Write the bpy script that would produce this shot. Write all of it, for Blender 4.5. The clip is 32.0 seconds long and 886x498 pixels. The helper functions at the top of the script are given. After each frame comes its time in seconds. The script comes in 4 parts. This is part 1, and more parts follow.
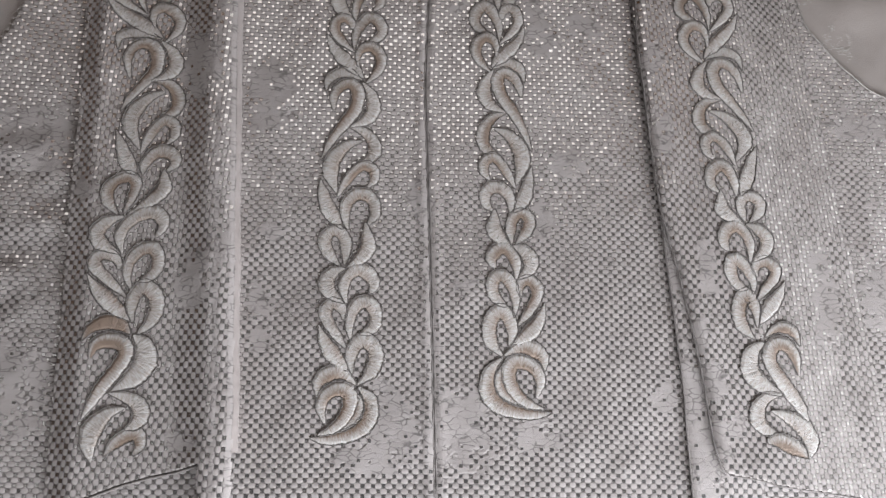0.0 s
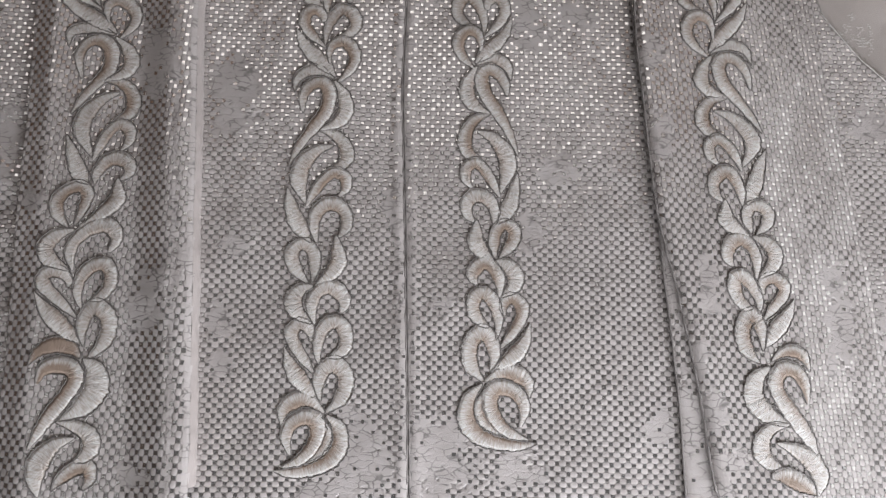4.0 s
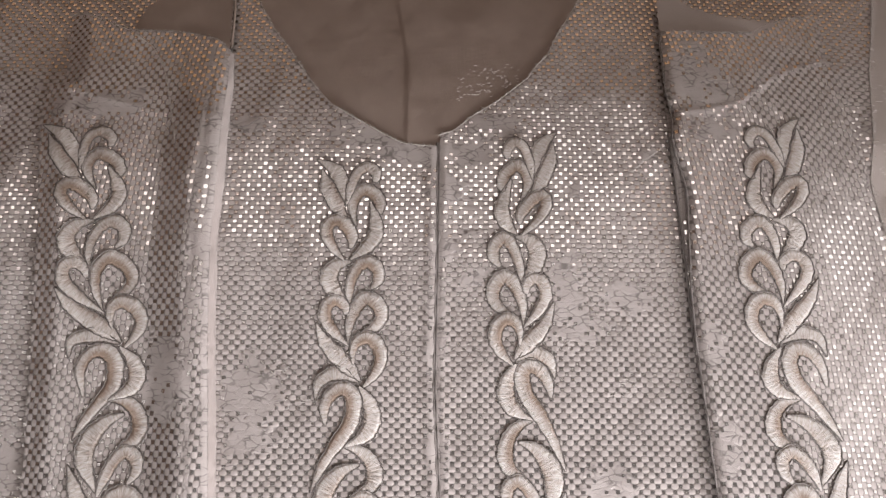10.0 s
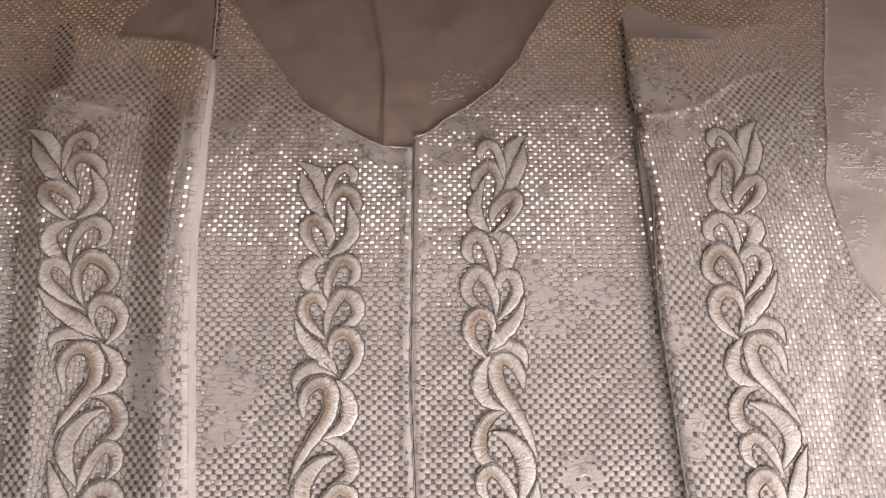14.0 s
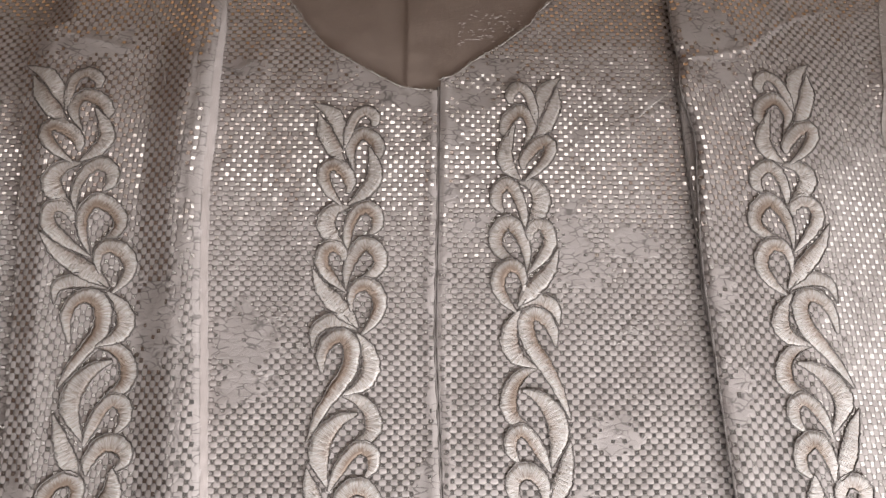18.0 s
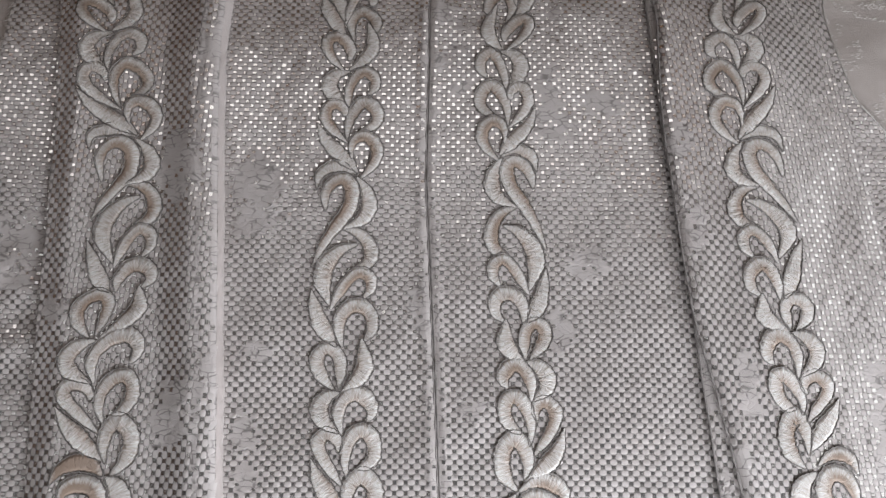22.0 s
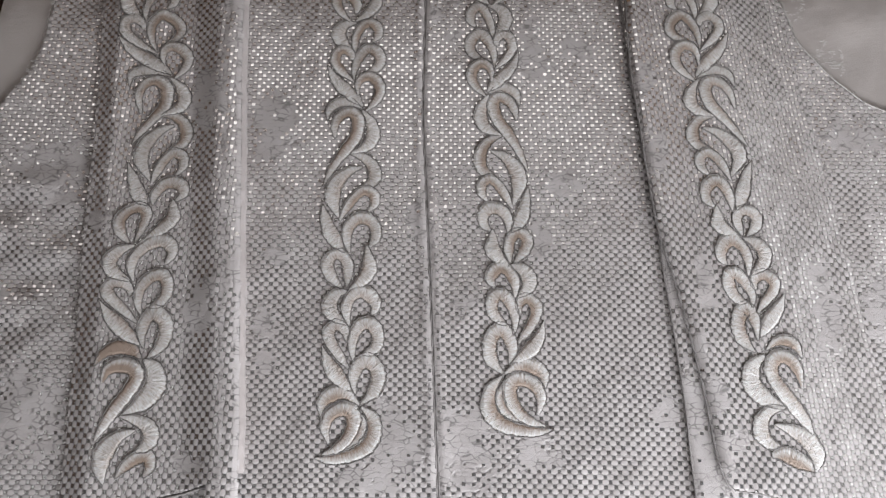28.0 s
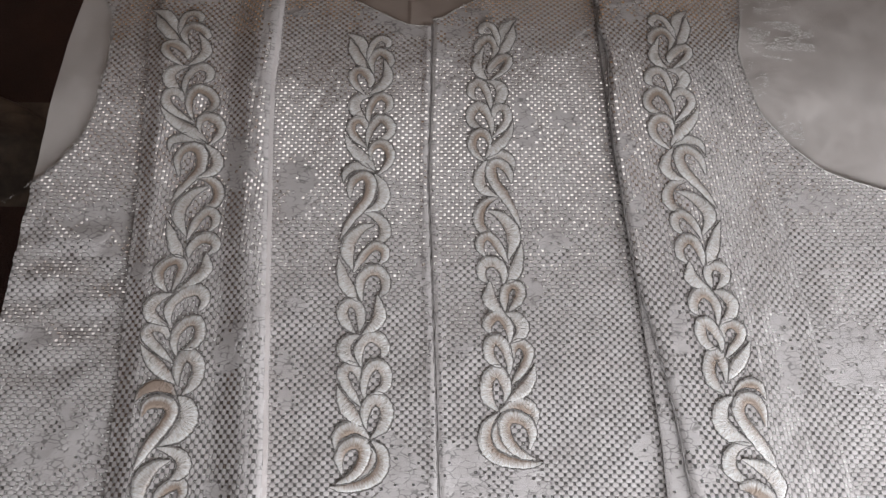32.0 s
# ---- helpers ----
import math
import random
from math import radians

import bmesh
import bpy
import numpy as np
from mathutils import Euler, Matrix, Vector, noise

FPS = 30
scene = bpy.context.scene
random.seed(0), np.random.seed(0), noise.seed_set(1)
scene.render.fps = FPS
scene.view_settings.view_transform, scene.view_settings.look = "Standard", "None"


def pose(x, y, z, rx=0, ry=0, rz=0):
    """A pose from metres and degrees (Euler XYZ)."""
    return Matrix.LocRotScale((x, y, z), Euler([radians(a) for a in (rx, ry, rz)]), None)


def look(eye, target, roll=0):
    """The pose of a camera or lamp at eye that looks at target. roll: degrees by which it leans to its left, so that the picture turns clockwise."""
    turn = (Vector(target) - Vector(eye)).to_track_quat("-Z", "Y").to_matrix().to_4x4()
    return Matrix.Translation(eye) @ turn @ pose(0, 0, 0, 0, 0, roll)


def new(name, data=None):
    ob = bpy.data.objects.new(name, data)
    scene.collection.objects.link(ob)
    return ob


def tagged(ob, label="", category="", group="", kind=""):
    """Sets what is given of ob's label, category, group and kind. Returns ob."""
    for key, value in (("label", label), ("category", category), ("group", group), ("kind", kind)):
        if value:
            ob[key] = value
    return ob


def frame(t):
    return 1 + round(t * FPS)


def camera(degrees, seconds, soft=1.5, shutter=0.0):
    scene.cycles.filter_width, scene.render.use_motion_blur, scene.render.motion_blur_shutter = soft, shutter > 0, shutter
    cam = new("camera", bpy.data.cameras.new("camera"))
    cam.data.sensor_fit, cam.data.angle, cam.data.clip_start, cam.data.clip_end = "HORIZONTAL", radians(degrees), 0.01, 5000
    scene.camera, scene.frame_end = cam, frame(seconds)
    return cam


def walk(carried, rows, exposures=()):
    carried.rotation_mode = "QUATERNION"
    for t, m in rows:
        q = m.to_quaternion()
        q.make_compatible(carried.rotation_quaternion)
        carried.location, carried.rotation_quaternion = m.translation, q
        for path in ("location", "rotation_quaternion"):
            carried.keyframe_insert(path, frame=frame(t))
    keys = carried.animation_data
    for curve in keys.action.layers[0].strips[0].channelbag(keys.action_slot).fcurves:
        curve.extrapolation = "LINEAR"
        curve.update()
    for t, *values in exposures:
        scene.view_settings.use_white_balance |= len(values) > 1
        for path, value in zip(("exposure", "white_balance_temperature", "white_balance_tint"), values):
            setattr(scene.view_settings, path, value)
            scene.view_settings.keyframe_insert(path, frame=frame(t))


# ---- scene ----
cam = camera(70.0, 32.0, soft=1.42)
# seconds, x, y, z in metres, turns about x, y, z in degrees
ROWS = [
    (0.0, -0.0059, -0.3406, 0.3762, 13.20, -3.05, 1.03),
    (0.5, 0.0010, -0.3409, 0.3747, 13.21, -3.04, 0.80),
    (1.0, 0.0088, -0.3381, 0.3737, 13.28, -2.86, 1.61),
    (1.5, 0.0126, -0.3365, 0.3731, 13.67, -2.62, 2.41),
    (2.0, 0.0117, -0.3329, 0.3727, 13.33, -2.47, 2.10),
    (2.5, 0.0146, -0.3342, 0.3646, 12.61, -2.33, 1.42),
    (4.5, 0.0140, -0.3026, 0.3496, 10.77, -1.72, 1.15),
    (5.0, 0.0122, -0.2929, 0.3477, 10.03, -1.36, 0.64),
    (5.5, 0.0115, -0.2855, 0.3468, 11.66, -1.54, 1.49),
    (6.0, 0.0101, -0.2522, 0.3472, 9.21, -1.37, 1.58),
    (6.5, 0.0114, -0.2341, 0.3486, 8.31, -1.06, 1.31),
    (7.0, 0.0086, -0.2256, 0.3421, 9.48, -1.34, 2.05),
    (7.5, -0.0021, -0.2051, 0.3411, 8.67, -0.58, 2.16),
    (8.0, -0.0033, -0.1910, 0.3447, 9.29, -1.42, 1.89),
    (8.5, -0.0024, -0.1851, 0.3417, 9.94, -0.92, 1.31),
    (9.0, -0.0023, -0.1703, 0.3456, 10.64, -0.56, 0.95),
    (9.5, -0.0017, -0.1543, 0.3463, 11.29, -0.56, 1.18),
    (10.0, 0.0024, -0.1393, 0.3478, 11.65, -0.21, 0.44),
    (10.5, 0.0029, -0.1314, 0.3466, 11.85, -0.78, 0.76),
    (11.0, 0.0029, -0.1258, 0.3466, 11.85, -0.75, 0.79),
    (11.5, 0.0070, -0.1264, 0.3490, 11.93, -0.90, 0.15),
    (12.0, 0.0055, -0.1294, 0.3511, 12.45, -0.77, 0.29),
    (12.5, 0.0074, -0.1268, 0.3531, 12.40, -0.51, -0.03),
    (13.0, 0.0075, -0.1309, 0.3527, 12.35, -1.03, 0.06),
    (13.5, 0.0093, -0.1398, 0.3550, 12.63, -1.53, -0.13),
    (14.0, 0.0084, -0.1522, 0.3572, 13.10, -1.39, -0.29),
    (14.5, 0.0074, -0.1701, 0.3573, 13.27, -0.99, -0.09),
    (15.0, 0.0061, -0.1810, 0.3627, 13.78, -1.03, -0.08),
    (15.5, 0.0045, -0.1934, 0.3627, 14.36, -1.20, 0.48),
    (17.5, -0.0025, -0.1621, 0.3294, 11.37, -1.26, 0.65),
    (18.0, -0.0027, -0.1648, 0.3309, 11.41, -1.02, 0.40),
    (18.5, -0.0001, -0.1745, 0.3320, 11.41, -1.08, 0.42),
    (19.0, -0.0031, -0.1858, 0.3349, 11.32, -1.17, 0.72),
    (19.5, -0.0053, -0.1990, 0.3384, 11.59, -1.35, 1.11),
    (20.0, -0.0033, -0.2182, 0.3412, 12.21, -1.65, 0.96),
    (20.5, 0.0021, -0.2354, 0.3429, 12.39, -1.84, 0.63),
    (21.0, 0.0029, -0.2453, 0.3524, 13.29, -1.83, 0.58),
    (21.5, 0.0004, -0.2596, 0.3494, 13.21, -2.02, 0.57),
    (22.0, 0.0030, -0.2683, 0.3512, 13.25, -1.08, 0.35),
    (22.5, 0.0056, -0.2759, 0.3553, 13.79, -1.13, 0.05),
    (23.0, 0.0054, -0.2866, 0.3536, 13.60, -1.70, 0.39),
    (23.5, 0.0094, -0.2982, 0.3511, 13.00, -1.42, 0.15),
    (24.0, 0.0089, -0.3066, 0.3481, 11.98, -0.86, 0.27),
    (24.5, 0.0099, -0.3139, 0.3446, 11.98, -0.83, -0.17),
    (25.0, 0.0102, -0.3221, 0.3426, 12.04, -1.09, 0.27),
    (25.5, 0.0131, -0.3303, 0.3424, 12.05, -0.41, 0.01),
    (27.5, 0.0096, -0.3385, 0.3681, 12.91, -1.18, -0.05),
    (28.0, 0.0074, -0.3452, 0.3842, 15.51, -0.85, 0.18),
    (28.5, 0.0078, -0.3459, 0.3868, 15.64, -1.26, -0.14),
    (29.0, 0.0088, -0.3458, 0.3950, 15.96, -1.29, -0.06),
    (29.5, 0.0088, -0.3475, 0.4031, 16.58, -1.43, -0.28),
    (30.0, 0.0085, -0.3498, 0.4087, 16.46, -1.00, -0.04),
    (30.5, 0.0085, -0.3494, 0.4180, 16.62, -0.62, 0.38),
    (31.0, 0.0082, -0.3472, 0.4249, 17.25, -0.70, 0.54),
    (31.5, 0.0063, -0.3465, 0.4314, 17.92, -0.71, 0.63),
    (32.0, 0.0065, -0.3474, 0.4352, 18.51, -0.75, 0.59),
]
EXPOSURES = [(0.0, -0.25, 6300, 10), (6.0, -0.06, 6330, 10), (9.0, 0.3, 6550, 12), (10.0, 0.5, 6850, 16), (12.5, 0.66, 7700, 21), (14.0, 0.56, 7250, 19), (15.0, 0.5, 7150, 18), (19.0, 0.37, 6650, 12), (23.0, -0.04, 6220, 9), (32.0, -0.12, 6250, 9)]
walk(cam, [(t, pose(x, y, z, a, b, c)) for t, x, y, z, a, b, c in ROWS], EXPOSURES)

# ---- light: ceiling openings, a window at one side, added warm fill lamps ----
world = bpy.data.worlds.new("world")
scene.world = world
world.use_nodes = True
world.node_tree.nodes["Background"].inputs["Color"].default_value = (1.0, 0.965, 0.935, 1)
world.node_tree.nodes["Background"].inputs["Strength"].default_value = 1.25


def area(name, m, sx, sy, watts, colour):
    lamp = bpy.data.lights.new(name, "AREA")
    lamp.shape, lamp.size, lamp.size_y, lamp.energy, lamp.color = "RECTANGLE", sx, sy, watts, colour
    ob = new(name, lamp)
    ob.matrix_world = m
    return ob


# orange fill added under the ceiling to warm the far end of the cloth
area("skylight_warm_fill", pose(-0.1, 0.93, 1.885), 3.5, 0.72, 0.9, (1.0, 0.5, 0.26))
area("skylight_warm_fill", pose(-0.1, 1.66, 1.885), 3.5, 0.6, 0.4, (1.0, 0.5, 0.26))
# added warm fill before the far wall; no real lamp hangs there
area("far_warm_fill", look((-0.1, 2.15, 0.6), (-0.1, 0.0, 0.0)), 3.6, 1.3, 3.2, (1.0, 0.56, 0.25))
area("window_lamp", look((0.36, -0.88, 0.235), (0.05, -0.3, 0.14)), 1.0, 0.42, 31.5, (0.945, 0.985, 1.02))


# ---- materials ----
def material(name, colour, rough=0.5, metal=0.0):
    m = bpy.data.materials.new(name)
    m.use_nodes = True
    b = m.node_tree.nodes["Principled BSDF"]
    b.inputs["Base Color"].default_value = (*colour, 1)
    b.inputs["Roughness"].default_value = rough
    b.inputs["Metallic"].default_value = metal
    return m, m.node_tree, b


def node(tree, kind, **values):
    n = tree.nodes.new(kind)
    for key, value in values.items():
        n.inputs[key.replace("_", " ")].default_value = value
    return n


def link(tree, a, out, b, inp):
    tree.links.new(a.outputs[out], b.inputs[inp])


def mottle(tree, b, c1, c2, scale, detail=4.0, coords="Object", stretch=(1, 1, 1)):
    """Base colour between c1 and c2 by noise; returns the mix node and the coordinates."""
    tc = tree.nodes.new("ShaderNodeTexCoord")
    mp = tree.nodes.new("ShaderNodeMapping")
    mp.inputs["Scale"].default_value = stretch
    link(tree, tc, coords, mp, "Vector")
    n = node(tree, "ShaderNodeTexNoise", Scale=scale, Detail=detail, Roughness=0.6)
    link(tree, mp, "Vector", n, "Vector")
    ramp = tree.nodes.new("ShaderNodeValToRGB")
    ramp.color_ramp.elements[0].position, ramp.color_ramp.elements[1].position = 0.3, 0.7
    ramp.color_ramp.elements[0].color, ramp.color_ramp.elements[1].color = (*c1, 1), (*c2, 1)
    link(tree, n, "Fac", ramp, "Fac")
    link(tree, ramp, "Color", b, "Base Color")
    return ramp, mp


def bump(tree, b, source, out, strength, distance, under=None):
    n = node(tree, "ShaderNodeBump", Strength=strength, Distance=distance)
    link(tree, source, out, n, "Height")
    if under:
        link(tree, under, "Normal", n, "Normal")
    link(tree, n, "Normal", b, "Normal")
    return n


def maths(tree, operation, *values):
    n = tree.nodes.new("ShaderNodeMath")
    n.operation = operation
    for k, value in enumerate(values):
        if isinstance(value, (int, float)):
            n.inputs[k].default_value = value
        else:
            tree.links.new(value, n.inputs[k])
    return n.outputs[0]


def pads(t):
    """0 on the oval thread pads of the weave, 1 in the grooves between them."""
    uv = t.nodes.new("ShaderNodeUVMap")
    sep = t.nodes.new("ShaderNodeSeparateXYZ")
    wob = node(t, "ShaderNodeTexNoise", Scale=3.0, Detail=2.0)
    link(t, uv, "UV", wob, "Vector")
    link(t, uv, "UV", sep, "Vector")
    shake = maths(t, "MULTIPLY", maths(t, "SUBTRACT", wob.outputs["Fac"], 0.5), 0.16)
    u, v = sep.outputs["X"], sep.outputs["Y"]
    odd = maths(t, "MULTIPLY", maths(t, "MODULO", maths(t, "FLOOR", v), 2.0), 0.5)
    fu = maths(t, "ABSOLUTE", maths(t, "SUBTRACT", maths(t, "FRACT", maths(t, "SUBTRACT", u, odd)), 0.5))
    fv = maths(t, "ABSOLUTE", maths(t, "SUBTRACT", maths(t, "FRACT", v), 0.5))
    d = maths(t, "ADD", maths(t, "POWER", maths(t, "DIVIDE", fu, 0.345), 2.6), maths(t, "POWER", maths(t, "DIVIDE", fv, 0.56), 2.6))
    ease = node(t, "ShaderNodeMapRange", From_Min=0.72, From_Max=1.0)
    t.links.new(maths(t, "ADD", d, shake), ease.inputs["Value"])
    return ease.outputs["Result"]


def cloth_material(name, c1, c2, rough, crackle):
    m, t, b = material(name, c1, rough)
    ramp, mp = mottle(t, b, c1, c2, 26.0, 5.0)
    tc = t.nodes.new("ShaderNodeTexCoord")
    # crossing threads
    fine = None
    for axis, scale in (("X", 620.0), ("Y", 700.0)):
        wv = node(t, "ShaderNodeTexWave", Scale=scale, Distortion=2.5, Detail=2.0, Detail_Scale=1.5)
        wv.bands_direction = axis
        link(t, tc, "Object", wv, "Vector")
        fine = bump(t, b, wv, "Fac", 0.25, 0.0002, fine)
    if crackle:
        at = t.nodes.new("ShaderNodeAttribute")
        at.attribute_name = "plain"
        warp = node(t, "ShaderNodeTexNoise", Scale=160.0, Detail=3.0)
        link(t, tc, "Object", warp, "Vector")
        mix = t.nodes.new("ShaderNodeVectorMath")
        mix.operation = "MULTIPLY_ADD"
        mix.inputs[1].default_value = (0.006, 0.003, 0.0)
        link(t, warp, "Color", mix, 0)
        link(t, tc, "Object", mix, 2)
        vor = node(t, "ShaderNodeTexVoronoi", Scale=290.0)
        vor.feature = "DISTANCE_TO_EDGE"
        flat = t.nodes.new("ShaderNodeMapping")
        flat.inputs["Scale"].default_value = (0.5, 1.0, 0.0)
        link(t, mix, "Vector", flat, "Vector")
        link(t, flat, "Vector", vor, "Vector")
        low = node(t, "ShaderNodeMapRange", From_Min=0.015, From_Max=0.075)
        link(t, vor, "Distance", low, "Value")
        mul = t.nodes.new("ShaderNodeMath")
        mul.operation = "MULTIPLY"
        link(t, low, "Result", mul, 0)
        link(t, at, "Fac", mul, 1)
        fine = bump(t, b, mul, "Value", 0.2, 0.0004, fine)
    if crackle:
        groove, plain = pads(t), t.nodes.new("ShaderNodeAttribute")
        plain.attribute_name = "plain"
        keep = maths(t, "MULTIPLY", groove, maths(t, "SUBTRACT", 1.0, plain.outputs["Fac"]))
        # grooves coloured darker than the pads, the shade between them put into the colour
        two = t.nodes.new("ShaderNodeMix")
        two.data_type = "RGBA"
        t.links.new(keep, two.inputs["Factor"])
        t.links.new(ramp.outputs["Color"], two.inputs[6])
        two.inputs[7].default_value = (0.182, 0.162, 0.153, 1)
        wear = node(t, "ShaderNodeTexNoise", Scale=330.0, Detail=4.0)
        link(t, flat, "Vector", wear, "Vector")
        cut = node(t, "ShaderNodeTexNoise", Scale=120.0, Detail=2.0)
        link(t, tc, "Object", cut, "Vector")
        part_of = node(t, "ShaderNodeMapRange", From_Min=0.42, From_Max=0.56, To_Max=1.0)
        link(t, cut, "Fac", part_of, "Value")
        broken = part_of.outputs["Result"]
        patch = t.nodes.new("ShaderNodeMix")
        patch.data_type = "RGBA"
        t.links.new(maths(t, "MULTIPLY", plain.outputs["Fac"], maths(t, "ADD", maths(t, "MULTIPLY", wear.outputs["Fac"], 0.28), maths(t, "MULTIPLY", maths(t, "SUBTRACT", 1.0, low.outputs["Result"]), broken))), patch.inputs["Factor"])
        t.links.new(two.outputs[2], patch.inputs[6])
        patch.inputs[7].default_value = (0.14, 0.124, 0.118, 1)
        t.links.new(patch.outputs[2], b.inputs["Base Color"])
        t.links.new(maths(t, "MULTIPLY", keep, 0.35), b.inputs["Metallic"])
        edge = node(t, "ShaderNodeBump", Strength=0.55, Distance=0.00035)
        edge.invert = True
        t.links.new(keep, edge.inputs["Height"])
        link(t, fine, "Normal", edge, "Normal")
        link(t, edge, "Normal", b, "Normal")
    b.inputs["Sheen Weight"].default_value = 0.04
    b.inputs["Sheen Roughness"].default_value = 0.4
    b.inputs["Specular IOR Level"].default_value = 0.2
    return m


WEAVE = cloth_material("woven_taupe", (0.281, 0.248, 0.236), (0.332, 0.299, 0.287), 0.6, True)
BACKING = cloth_material("brown_backing", (0.2, 0.155, 0.13), (0.236, 0.187, 0.16), 0.6, False)
# the sleeve's cloth in a darker copy, shading its rounded side by colour
FOLD_SHADED = cloth_material("fold_taupe_shaded", (0.22, 0.189, 0.177), (0.255, 0.222, 0.21), 0.6, False)
SATIN = cloth_material("plain_satin", (0.281, 0.243, 0.225), (0.31, 0.272, 0.253), 0.55, False)

FOIL, _t, _b = material("silver_foil", (0.80, 0.78, 0.75), 0.2, 0.96)
_r, _m = mottle(_t, _b, (0.78, 0.765, 0.75), (0.97, 0.96, 0.95), 260.0, 2.0)
_b.inputs["Roughness"].default_value = 0.2
_n = node(_t, "ShaderNodeTexNoise", Scale=1400.0, Detail=2.0)
link(_t, _m, "Vector", _n, "Vector")
bump(_t, _b, _n, "Fac", 0.07, 0.0003)


def thread_material(name, light, dark, rough):
    """Satin stitch: fine threads across the band; v runs across it, and the inner side is toned."""
    m, t, b = material(name, light, rough)
    uv = t.nodes.new("ShaderNodeUVMap")
    sep = t.nodes.new("ShaderNodeSeparateXYZ")
    link(t, uv, "UV", sep, "Vector")
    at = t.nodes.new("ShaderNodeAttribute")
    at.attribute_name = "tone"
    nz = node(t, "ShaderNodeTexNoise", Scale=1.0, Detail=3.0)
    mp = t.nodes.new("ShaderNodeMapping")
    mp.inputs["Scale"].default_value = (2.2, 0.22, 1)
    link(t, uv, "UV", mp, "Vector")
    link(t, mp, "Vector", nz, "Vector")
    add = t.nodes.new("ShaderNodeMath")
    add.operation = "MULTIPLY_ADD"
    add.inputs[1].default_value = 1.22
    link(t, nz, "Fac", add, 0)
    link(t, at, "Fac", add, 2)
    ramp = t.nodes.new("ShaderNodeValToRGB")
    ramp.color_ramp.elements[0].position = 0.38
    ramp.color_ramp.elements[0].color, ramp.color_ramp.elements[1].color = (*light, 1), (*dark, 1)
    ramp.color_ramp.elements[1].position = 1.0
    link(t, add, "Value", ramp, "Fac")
    # shade in the gaps between stitches, mixed into the thread colour
    gap = t.nodes.new("ShaderNodeMix")
    gap.data_type = "RGBA"
    link(t, ramp, "Color", gap, 6)
    gap.inputs[7].default_value = (0.2, 0.175, 0.155, 1)
    t.links.new(gap.outputs[2], b.inputs["Base Color"])
    wv = node(t, "ShaderNodeTexWave", Scale=0.55, Distortion=3.0, Detail=2.0, Detail_Scale=2.0)
    wv.bands_direction = "X"
    mp2 = t.nodes.new("ShaderNodeMapping")
    mp2.inputs["Scale"].default_value = (1.0, 0.25, 1)
    link(t, uv, "UV", mp2, "Vector")
    link(t, mp2, "Vector", wv, "Vector")
    dark = node(t, "ShaderNodeMapRange", From_Min=0.32, From_Max=0.0, To_Max=0.11)
    link(t, wv, "Fac", dark, "Value")
    link(t, dark, "Result", gap, "Factor")
    first = bump(t, b, wv, "Fac", 0.34, 0.0005)
    bump(t, b, nz, "Fac", 0.24, 0.0008, first)
    b.inputs["Sheen Weight"].default_value = 0.05
    b.inputs["Specular IOR Level"].default_value = 0.3
    b.inputs["Anisotropic"].default_value = 0.5
    return m


THREAD = thread_material("ivory_thread", (0.455, 0.44, 0.427), (0.19, 0.138, 0.107), 0.6)
OUTLINE, _t, _b = material("grey_outline_thread", (0.11, 0.095, 0.085), 0.8)
mottle(_t, _b, (0.05, 0.043, 0.04), (0.14, 0.12, 0.11), 900.0)
CORD, _t, _b = material("overlock_thread", (0.40, 0.36, 0.33), 0.7)
mottle(_t, _b, (0.19, 0.168, 0.155), (0.34, 0.31, 0.285), 700.0)
SILVER, _t, _b = material("silver_thread", (0.42, 0.39, 0.365), 0.4, 0.25)
mottle(_t, _b, (0.34, 0.31, 0.29), (0.48, 0.45, 0.425), 800.0)
WOOD, _t, _b = material("dark_wood", (0.05, 0.02, 0.012), 0.45)
mottle(_t, _b, (0.03, 0.012, 0.008), (0.075, 0.032, 0.02), 14.0, 6.0, "Object", (1, 9, 1))
CARPET, _t, _b = material("brown_carpet", (0.06, 0.02, 0.012), 0.95)
_r, _m = mottle(_t, _b, (0.016, 0.005, 0.003), (0.05, 0.018, 0.01), 5.0, 8.0)
_n = node(_t, "ShaderNodeTexNoise", Scale=420.0, Detail=3.0)
link(_t, _m, "Vector", _n, "Vector")
bump(_t, _b, _n, "Fac", 0.8, 0.004)
PLASTER, _t, _b = material("plaster", (0.3, 0.24, 0.2), 0.9)
_r, _m = mottle(_t, _b, (0.24, 0.225, 0.21), (0.3, 0.285, 0.27), 3.0)
_n = node(_t, "ShaderNodeTexNoise", Scale=90.0, Detail=5.0)
link(_t, _m, "Vector", _n, "Vector")
bump(_t, _b, _n, "Fac", 0.2, 0.003)


RAG, _t, _b = material("brown_rag", (0.12, 0.08, 0.06), 0.9)
mottle(_t, _b, (0.04, 0.027, 0.02), (0.1, 0.07, 0.05), 30.0)
PANEL, _t, _b = material("brown_panelling", (0.16, 0.09, 0.06), 0.6)
mottle(_t, _b, (0.12, 0.065, 0.04), (0.2, 0.12, 0.08), 5.0, 5.0, "Object", (6, 1, 1))
CEILING, _t, _b = material("ceiling_paint", (0.6, 0.56, 0.52), 0.9)
mottle(_t, _b, (0.2, 0.178, 0.158), (0.26, 0.235, 0.21), 3.0)


# ---- mesh helpers ----
def mesh_object(name, verts, faces, mats, parent=None, label="", smooth=True):
    me = bpy.data.meshes.new(name)
    me.from_pydata(verts, [], faces)
    for m in mats if isinstance(mats, (list, tuple)) else [mats]:
        me.materials.append(m)
    if smooth:
        me.polygons.foreach_set("use_smooth", [True] * len(me.polygons))
    ob = new(name, me)
    if parent:
        ob.parent = parent
    return tagged(ob, label)


